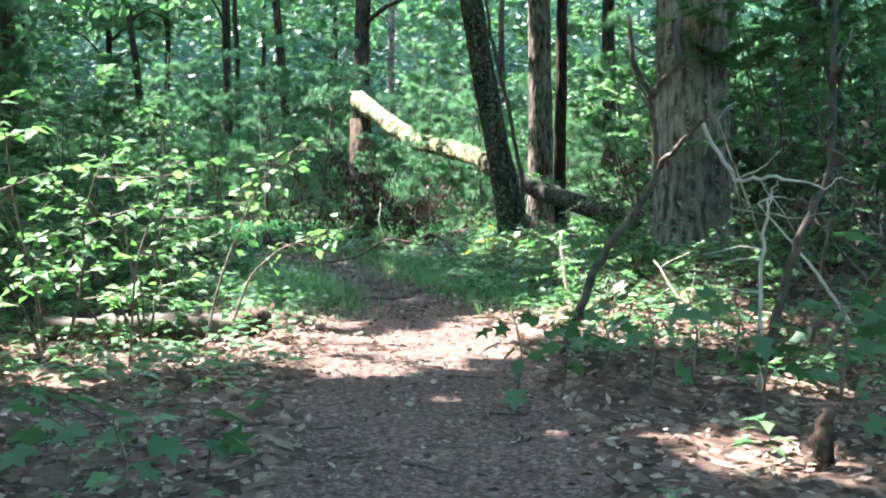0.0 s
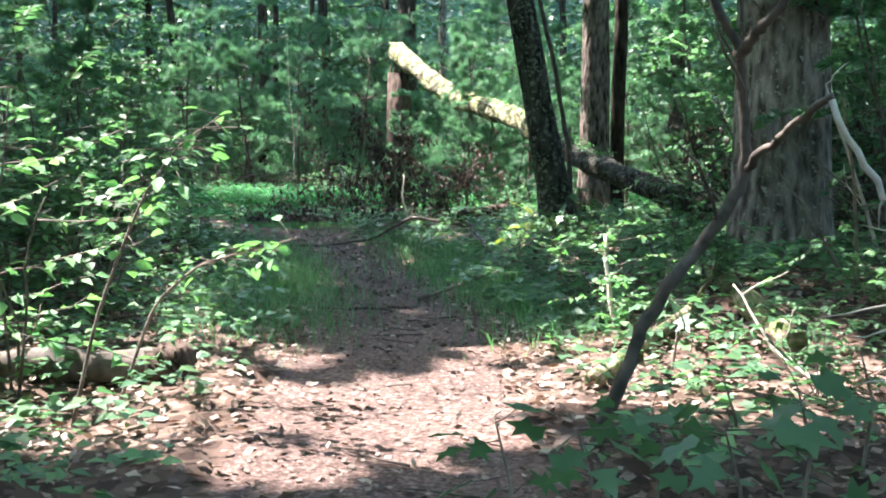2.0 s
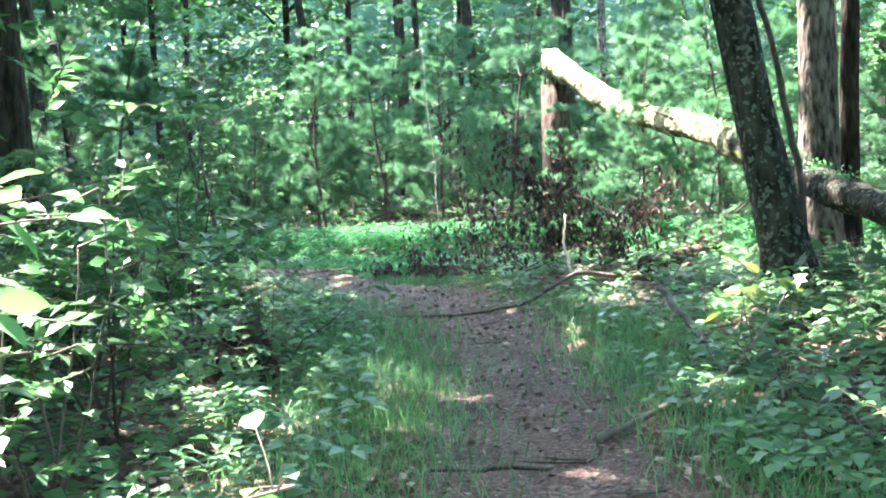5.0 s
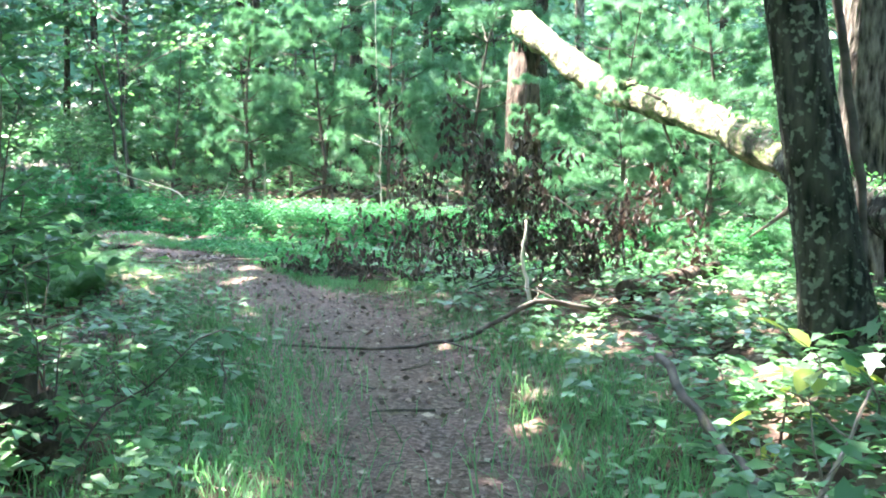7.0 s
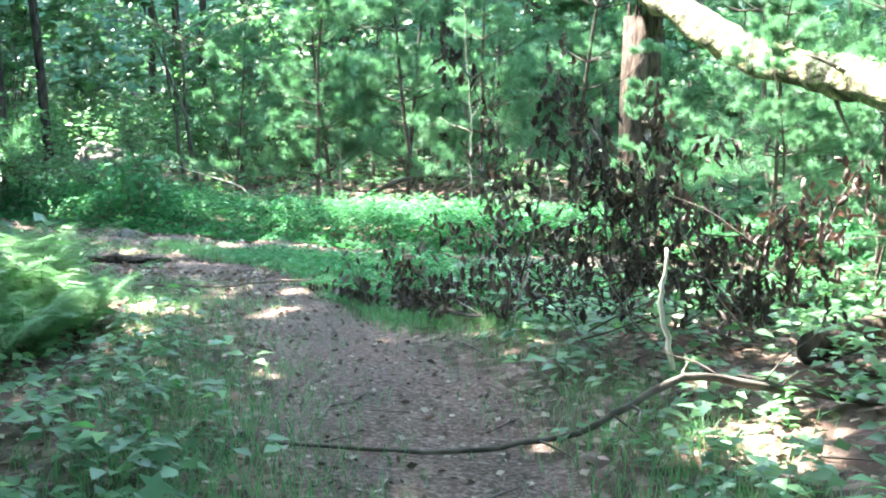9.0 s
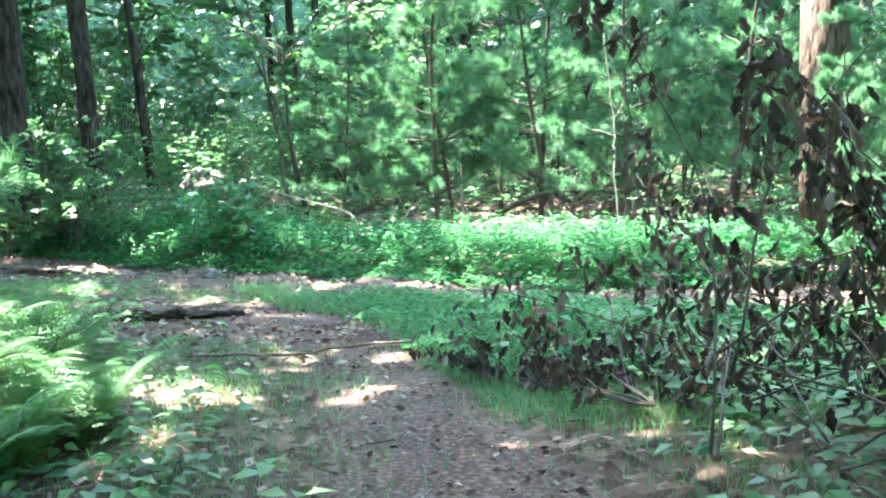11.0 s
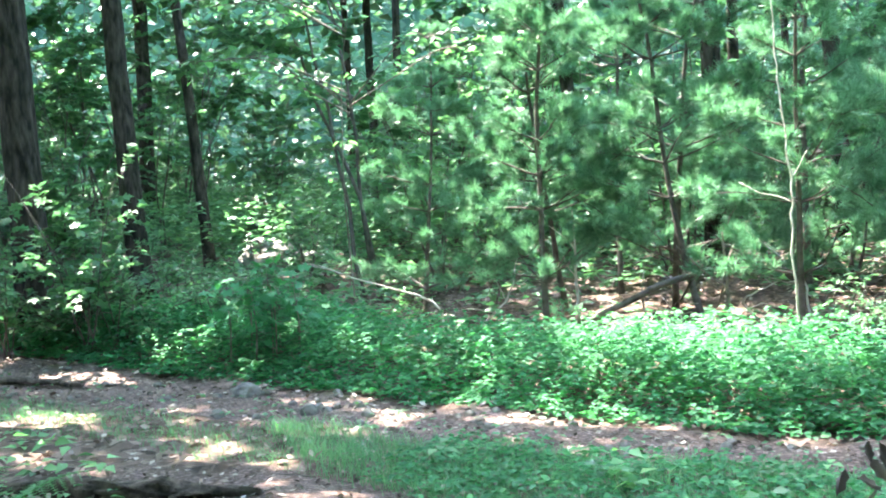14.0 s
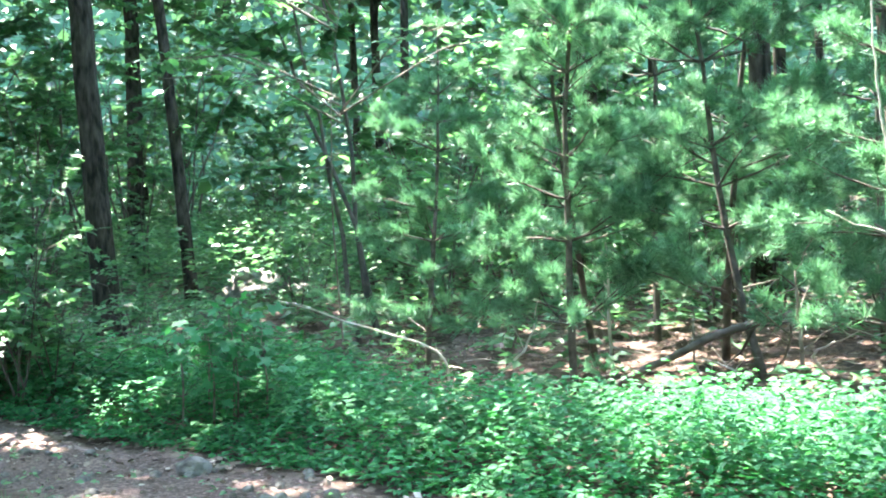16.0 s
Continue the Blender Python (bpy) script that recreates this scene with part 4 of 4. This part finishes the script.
for k, (x, y, h, s) in enumerate([(0.37, 6.05, 0.5, 0.17), (0.62, 6.25, 0.42, 0.16), (1.05, 6.1, 0.45, 0.17), (1.35, 6.5, 0.5, 0.16), (1.6, 6.0, 0.45, 0.17), (0.9, 6.7, 0.35, 0.14), (2.1, 6.3, 0.6, 0.17), (1.2, 7.0, 0.4, 0.13), (1.75, 7.2, 0.5, 0.14), (2.0, 5.4, 0.3, 0.14),
                                  (-1.2, 4.4, 0.3, 0.16), (-0.95, 4.75, 0.28, 0.15), (-1.5, 4.7, 0.3, 0.16), (-1.75, 5.2, 0.3, 0.15), (1.9, 4.9, 0.55, 0.17), (2.2, 5.8, 0.8, 0.18), (1.25, 9.0, 0.4, 0.13), (1.4, 11.5, 0.35, 0.14), (0.75, 14.0, 0.3, 0.13), (1.1, 12.3, 0.3, 0.13), (0.5, 12.2, 0.25, 0.12), (0.4, 13.0, 0.25, 0.12), (-8.4, 25.9, 0.95, 0.125), (-8.2, 26.0, 0.85, 0.125), (-8.65, 25.95, 0.85, 0.125), (-8.45, 26.1, 1.0, 0.125), (-8.1, 25.85, 0.75, 0.125), (-8.8, 25.85, 0.75, 0.125), (-8.5, 25.8, 0.75, 0.125), (-8.3, 25.8, 0.8, 0.125),
                                  (0.9, 14.6, 0.3, 0.14), (1.5, 14.0, 0.35, 0.14), (0.2, 14.7, 0.25, 0.12), (1.2, 13.3, 0.3, 0.13), (0.0, 15.4, 0.22, 0.11), (1.7, 12.6, 0.35, 0.14), (0.75, 11.3, 0.25, 0.12), (-2.3, 14.8, 0.25, 0.12), (-2.6, 12.8, 0.3, 0.13), (-2.0, 11.6, 0.25, 0.12), (1.3, 15.4, 0.4, 0.14), (1.0, 10.7, 0.3, 0.13)]):
    leafy_stem("broad-leaved maple seedling on the forest floor", [(x, y, gz(x, y)), (x + 0.03, y, gz(x, y) + h * 0.6), (x - 0.02, y + 0.02, gz(x, y) + h)], 26 if h > 0.7 else 9, s, M_COVER if h > 0.7 and x < -8 else M_LEAF, 50 + k, (MAPLE_V, MAPLE_F))
leafy_stem("seedling with yellowing broad leaves beside the path", [(0.6, 14.5, gz(0.6, 14.5)), (0.62, 14.48, gz(0.6, 14.5) + 0.15), (0.6, 14.45, gz(0.6, 14.5) + 0.28)], 12, 0.15, M_YELLOW, 84)
leafy_stem("seedling with yellowing broad leaves beside the path", [(0.42, 14.2, gz(0.42, 14.2)), (0.43, 14.2, gz(0.42, 14.2) + 0.1), (0.44, 14.2, gz(0.42, 14.2) + 0.2)], 7, 0.12, M_YELLOW, 85)
# the layered sapling over the green bank
leafy_stem("slim sapling with layered yellow-green leaves", [(-8.75, 28.05, gz(-8.75, 28.05)), (-8.85, 28.1, 1.2), (-8.8, 28.1, 2.4), (-8.6, 28.1, 3.4)], 10, 0.12, M_LEAF_BRIGHT, 80)
for k in range(12):
    z = r.uniform(2.3, 3.7)
    a = r.uniform(2.2, 4.6) if k < 9 else r.uniform(-0.6, 0.6)
    L = r.uniform(0.9, 2.2)
    e = np.array((-8.7 + math.cos(a) * L, 28.1 + math.sin(a) * L * 0.7, z + r.uniform(-0.1, 0.35)))
    leafy_stem("layered spray of yellow-green leaves of a sapling", [(-8.72, 28.1, z - 0.3), tuple((np.array((-8.72, 28.1, z)) + e) / 2 + (0, 0, 0.1)), tuple(e)], 40, 0.1, M_LEAF if k % 3 else M_LEAF_BRIGHT, 90 + k)

limb_thing("dead_stick", "pale dead stick standing among green shrubs", [(1.05, 9.85, gz(1.05, 9.85)), (0.98, 9.9, 0.45), (0.95, 10.0, 0.86)], (0.018, 0.016, 0.01), M_TWIG_PALE, seed=2)
limb_thing("path_branch", "dark fallen branch lying across the footpath", [(-2.6, 16.5, gz(-2.6, 16.5) + 0.02), (-1.8, 16.6, gz(-1.8, 16.6) + 0.03), (-1.3, 16.8, 0.1), (-0.88, 17.0, 0.36), (-0.4, 17.2, 0.27), (0.1, 17.35, 0.17)], (0.007, 0.011, 0.015, 0.018, 0.02, 0.022), M_BRANCH, twigs=10, seed=3)
limb_thing("small_log", "short weathered log lying in the leaves", [(-3.0, 8.7, gz(-3, 8.7) + 0.06), (-2.2, 8.75, gz(-2.2, 8.75) + 0.07), (-1.42, 8.7, gz(-1.42, 8.7) + 0.08)], (0.1, 0.095, 0.08), M_BRANCH, "log", 14, seed=4, rough=0.12)
limb_thing("rotten_log", "dark broken chunk at the end of a small log", [(-1.5, 8.7, gz(-1.5, 8.7) + 0.06), (-1.4, 8.69, gz(-1.4, 8.69) + 0.08), (-1.3, 8.68, gz(-1.3, 8.68) + 0.1)], (0.09, 0.1, 0.07), M_ROT, "log", 12, seed=44, rough=0.2)
limb_thing("rotten_log", "dark crumbling piece of rotten log at the trail", [(-7.5, 21.75, gz(-7.5, 21.75) + 0.02), (-6.7, 21.85, gz(-6.7, 21.85) + 0.05), (-5.9, 21.98, gz(-5.9, 21.98) + 0.01)], (0.05, 0.09, 0.035), M_ROT, "log", 12, seed=5, rough=0.4, flat=0.55)
limb_thing("red_log", "reddish rotten branch on the leaves below the tree", [(-0.3, 18.0, gz(-0.3, 18.0) + 0.08), (0.1, 18.6, gz(0.1, 18.6) + 0.12), (0.45, 19.4, gz(0.45, 19.4) + 0.2)], (0.09, 0.08, 0.06), M_ROT, "log", 10, seed=6)
limb_thing("thin_log", "thin fallen log beyond the green bank", [(-7.9, 28.0, gz(-7.9, 28) + 0.05), (-7.1, 27.95, gz(-7.1, 28) + 0.06)], (0.06, 0.05), M_TWIG, "log", 10, seed=7)
limb_thing("thin_log", "fallen pole leaning low among the pines", [(-6.5, 27.75, gz(-6.5, 27.75) + 0.05), (-5.6, 28.2, 0.2), (-4.7, 28.7, 0.42)], (0.03, 0.032, 0.025), M_BRANCH, "log", 8, twigs=4, seed=8)

# felled leafy branches whose leaves have withered brown
r = np.random.default_rng(5)
dead = new("withered_branch")
tagged(dead, "fallen branches hung with withered brown leaves", "branch")
at = []
for k in range(56):
    b = np.array((r.uniform(-2.0, -0.4), r.uniform(17.6, 19.3), r.uniform(0.12, 0.8)))
    if k < 14:
        e = np.array((r.uniform(-3.0, -2.0), r.uniform(19.6, 21.6), r.uniform(0.1, 0.6)))
    else:
        e = np.array((r.uniform(-2.0, 0.3), r.uniform(18.3, 19.6), r.uniform(0.3, 1.5)))
    if 38 < k < 44:
        e = np.array((r.uniform(-1.9, -1.4), r.uniform(18.4, 19.0), r.uniform(1.5, 2.0)))
    if k > 45:
        b = np.array((-2.3, 19.3, 0.1))
        e = np.array((r.uniform(-3.7, -2.8), r.uniform(19.9, 20.9), r.uniform(0.02, 0.12)))
    w = wander(b, e - b + np.array((0, 0, 0.02 if k < 14 else 0.15 if k < 46 else 0.0)), np.linalg.norm(e - b) * 1.02, 12, 0.09, r)
    w[:, 2] = np.maximum(w[:, 2], ground_z(w[:, 0], w[:, 1]) + 0.04)
    part("twig", tube(w, np.linspace(0.006, 0.0018, 12), 5), M_BRANCH, dead)
    node = w[r.integers(4, 12, 6)] + r.normal(0, 0.06, (6, 3))
    at.append(node[r.integers(0, 6, 46)] + r.normal(0, 0.05, (46, 3)) * (1, 1, 1.5))
at = np.concatenate(at)
at[:, 2] = np.maximum(at[:, 2], ground_z(at[:, 0], at[:, 1]) + 0.12)
tagged(part("leaf", scatter(at, r.normal(0, 0.45, (len(at), 3)) + (0, 0, -1), r.uniform(0.05, 0.1, len(at)), WITHER_V, WITHER_F, 1.5, r), M_DEADLEAF, dead), kind="stuff")

limb_thing("dead_sapling", "thin pale dead sapling with a side twig", [(-4.15, 27.05, gz(-4.15, 27.05)), (-4.2, 27.06, 0.5), (-4.19, 27.07, 1.08), (-4.24, 27.07, 1.6), (-4.3, 27.1, 2.3), (-4.32, 27.1, 3.2)], (0.009, 0.009, 0.008, 0.007, 0.006, 0.004), M_TWIG_PALE, twigs=3, seed=26, twig_len=0.5)
limb_thing("dead_sapling", "thin pale dead sapling below the pines", [(-6.6, 28.8, gz(-6.6, 28.8)), (-6.6, 28.8, 0.3), (-6.62, 28.8, 0.9)], (0.016, 0.014, 0.008), M_TWIG_PALE, twigs=3, seed=27, twig_len=0.4)
limb_thing("dead_sapling", "thin grey dead sapling below the pines", [(-4.9, 28.0, gz(-4.9, 28)), (-4.92, 28.0, 0.2), (-4.95, 28.0, 0.7)], (0.018, 0.016, 0.008), M_TWIG, twigs=4, seed=28, twig_len=0.5)
for k in range(14):
    bx, by = r.uniform(-7.8, -3.0), r.uniform(27.6, 29.8)
    h = r.uniform(0.2, 0.9)
    limb_thing("dead_twig", "dead grey twig under the young pines", [(bx, by, gz(bx, by)), (bx + r.normal(0, 0.2), by, gz(bx, by) + h * 0.5), (bx + r.normal(0, 0.5), by + r.normal(0, 0.2), gz(bx, by) + h)], (0.012, 0.01, 0.004), M_TWIG if k % 2 else M_TWIG_PALE, twigs=3, seed=130 + k, twig_len=0.4)

# stones on the trail and beyond it
rs = np.random.default_rng(91)
GRAVEL = [(x, float(np.interp(x, ROAD_X, ROAD_Y)) + rs.uniform(-0.7, 0.65), rs.uniform(0.015, 0.04)) for x in rs.uniform(-11, -1.5, 150)]
for x, y, s in [(-8.1, 25.05, 0.1), (-7.3, 25.1, 0.035), (-7.65, 24.05, 0.05), (-6.9, 24.7, 0.05), (-7.0, 24.2, 0.07), (-6.6, 24.3, 0.05), (-4.3, 26.6, 0.14), (-13.5, 33.6, 0.5), (-12.9, 33.9, 0.3)] + GRAVEL:
    bm = bmesh.new()
    bmesh.ops.create_icosphere(bm, subdivisions=3 if s > 0.09 else 2, radius=s)
    for v in bm.verts:
        v.co *= 1 + 0.35 * noise.noise(v.co * (1.2 / s) + Vector((x, y, 0)))
        v.co.z *= 0.7
    me = bpy.data.meshes.new("stone")
    bm.to_mesh(me)
    bm.free()
    me.materials.append(M_STONE)
    ob = tagged(new("stone", me), "mossy grey boulder among forest plants" if s > 0.2 else "rough grey-brown stone lying on the trail", "stone")
    ob.location = (x, y, gz(x, y) + s * 0.35)

# brush, sticks and small fallen wood
r = np.random.default_rng(77)


def brush_pile(x0, x1, y0, y1, top, twigs, leaves):
    root = new("brush_pile")
    tagged(root, "dark tangle of dead branches and brown leaves", "brush pile")
    for k in range(twigs):
        bx, by = r.uniform(x0, x1), r.uniform(y0, y1)
        w = wander((bx, by, gz(bx, by) + r.uniform(0, 0.3)), (r.normal(0, 1), r.normal(0, 0.7), r.uniform(0, 0.9)), r.uniform(0.7, 1.8), 9, 0.14, r)
        w[:, 2] = np.clip(w[:, 2], ground_z(w[:, 0], w[:, 1]), 1.9)
        part("branch", tube(w, np.linspace(r.uniform(0.01, 0.03), 0.003, 9), 5), M_BRANCH if k % 6 else M_TWIG, root)
    x, y = r.uniform(x0, x1, leaves), r.uniform(y0, y1, leaves)
    p = on_ground(x, y, r.uniform(0, 1, leaves) ** 1.6 * top)
    tagged(part("leaf", scatter(p, r.normal(0, 0.6, (leaves, 3)) + (0, 0, -0.5), r.uniform(0.06, 0.12, leaves), WITHER_V, WITHER_F, 1.5, r), M_DEADLEAF, root), kind="stuff")


brush_pile(2.0, 4.6, 13.6, 18.0, 1.2, 60, 1500)
brush_pile(3.0, 5.2, 8.0, 11.5, 1.5, 40, 700)
limb_thing("grey_branch", "long grey fallen branch on the leaves", [(-1.06, 19.37, 0.08), (-0.39, 18.31, 0.12), (0.02, 17.3, 0.16), (0.47, 17.1, 0.2), (0.73, 17.2, 0.3)], (0.02, 0.03, 0.035, 0.04, 0.045), M_TWIG_PALE, twigs=5, seed=101)
limb_thing("grey_branch", "grey fallen branch lying among seedlings", [(0.42, 18.8, gz(0.42, 18.8) + 0.03), (0.67, 18.05, gz(0.67, 18.05) + 0.05), (0.86, 16.95, gz(0.86, 16.95) + 0.04)], (0.02, 0.03, 0.03), M_TWIG_PALE, twigs=4, seed=102)
limb_thing("pale_stick", "pale peeled stick lying at the path edge", [(-2.0, 20.4, gz(-2, 20.4) + 0.03), (-1.3, 19.7, gz(-1.3, 19.7) + 0.06), (-0.55, 18.9, gz(-0.55, 18.9) + 0.05)], (0.012, 0.02, 0.02), M_TWIG_PALE, seed=103)
limb_thing("pale_stick", "upright peeled stick in the withered branches", [(-0.95, 17.3, 0.3), (-1.02, 17.35, 0.6), (-1.0, 17.4, 0.85)], (0.014, 0.012, 0.007), M_TWIG_PALE, seed=104)
limb_thing("mossy_log", "short pale mossy log in the litter", [(1.77, 11.24, gz(1.77, 11.24) + 0.05), (1.88, 10.12, gz(1.88, 10.12) + 0.06), (1.98, 9.3, gz(1.98, 9.3) + 0.05)], (0.07, 0.085, 0.07), M_LOG, "log", 12, seed=105)
limb_thing("mossy_log", "pale forked branch on the sunny litter", [(0.8, 8.6, gz(0.8, 8.6) + 0.04), (1.11, 9.4, gz(1.1, 9.4) + 0.05), (1.59, 10.2, gz(1.59, 10.2) + 0.08)], (0.05, 0.045, 0.03), M_LOG, "log", 10, twigs=3, seed=106)
limb_thing("thin_stick", "thin stick reaching over the path edge", [(-0.36, 11.87, gz(-0.36, 11.87) + 0.03), (0.31, 12.8, gz(0.31, 12.8) + 0.1), (0.7, 13.8, gz(0.7, 13.8) + 0.3)], (0.02, 0.014, 0.006), M_TWIG, twigs=6, seed=107, twig_len=0.3)
limb_thing("thin_stick", "dark broken stick propped in the plants", [(-0.1, 14.6, gz(-0.1, 14.6) + 0.35), (0.14, 13.9, gz(0.14, 13.9) + 0.12), (0.35, 13.3, gz(0.35, 13.3) + 0.03)], (0.02, 0.022, 0.02), M_BRANCH, seed=108)
limb_thing("thin_stick", "stick lying across the trodden path", [(-1.05, 11.26, gz(-1.05, 11.26) + 0.012), (-0.8, 11.38, gz(-0.8, 11.38) + 0.015), (-0.53, 11.44, gz(-0.53, 11.44) + 0.012)], (0.008, 0.011, 0.009), M_BRANCH, seed=109)
limb_thing("thin_stick", "long thin stick lying in the grass", [(-5.27, 20.22, gz(-5.27, 20.22) + 0.06), (-4.7, 20.45, gz(-4.7, 20.45) + 0.07), (-4.05, 20.8, gz(-4.05, 20.8) + 0.08)], (0.008, 0.009, 0.007), M_TWIG, seed=110)
limb_thing("bark_strip", "long strip of dark bark on the trail", [(-10.9, 24.9, gz(-10.9, 24.9) + 0.03), (-10.4, 25.1, gz(-10.4, 25.1) + 0.04), (-9.8, 25.1, gz(-9.8, 25.1) + 0.03)], (0.03, 0.05, 0.03), M_ROT, "bark", 8, seed=111, rough=0.15, flat=0.6)
limb_thing("broken_stump", "low broken stump in the undergrowth", [(-2.75, 13.6, gz(-2.75, 13.6) - 0.05), (-2.75, 13.6, gz(-2.75, 13.6) + 0.18), (-2.79, 13.62, gz(-2.75, 13.6) + 0.38)], (0.24, 0.19, 0.11), M_ROT, "stump", 12, seed=112, rough=0.15)
limb_thing("broken_stump", "small rotten stub standing in dry leaves", [(1.6, 5.0, gz(1.6, 5.0) - 0.03), (1.6, 5.0, gz(1.6, 5.0) + 0.12), (1.62, 5.0, gz(1.6, 5.0) + 0.26)], (0.05, 0.045, 0.02), M_ROT, "stump", 10, seed=113, rough=0.15)
limb_thing("fallen_pole", "grey fallen pole behind the thicket", [(2.3, 15.2, 0.55), (3.2, 15.6, 0.7), (4.4, 16.0, 0.85)], (0.05, 0.05, 0.04), M_TWIG_PALE, "log", 10, seed=114)

# crumbs of twig and bark on the path and in the litter
pieces = []
x, y = spots(1500, -6, 4, 2, 24, lambda x, y: r.random(len(x)) < 0.55)
for a, b in zip(x, y):
    w = wander((a, b, gz(a, b) + 0.012), (r.normal(), r.normal(), 0), r.uniform(0.06, 0.45), 4, 0.12, r)
    w[:, 2] = ground_z(w[:, 0], w[:, 1]) + 0.012
    pieces.append(tube(w, np.linspace(0.006, 0.002, 4) * r.uniform(0.6, 1.4), 4))
tagged(part("twig_litter", join(pieces), M_BRANCH), "small dead twigs strewn on the forest floor", "twigs", kind="stuff")
limb_thing("thin_sapling", "thin dark stem rising beside the leaning tree", [(1.02, 15.75, gz(1.02, 15.75)), (0.95, 15.75, 1.3), (0.78, 15.75, 2.2), (0.55, 15.75, 3.1), (0.45, 15.75, 4.2)], (0.03, 0.028, 0.025, 0.022, 0.016), M_BRANCH, "sapling", seed=120)
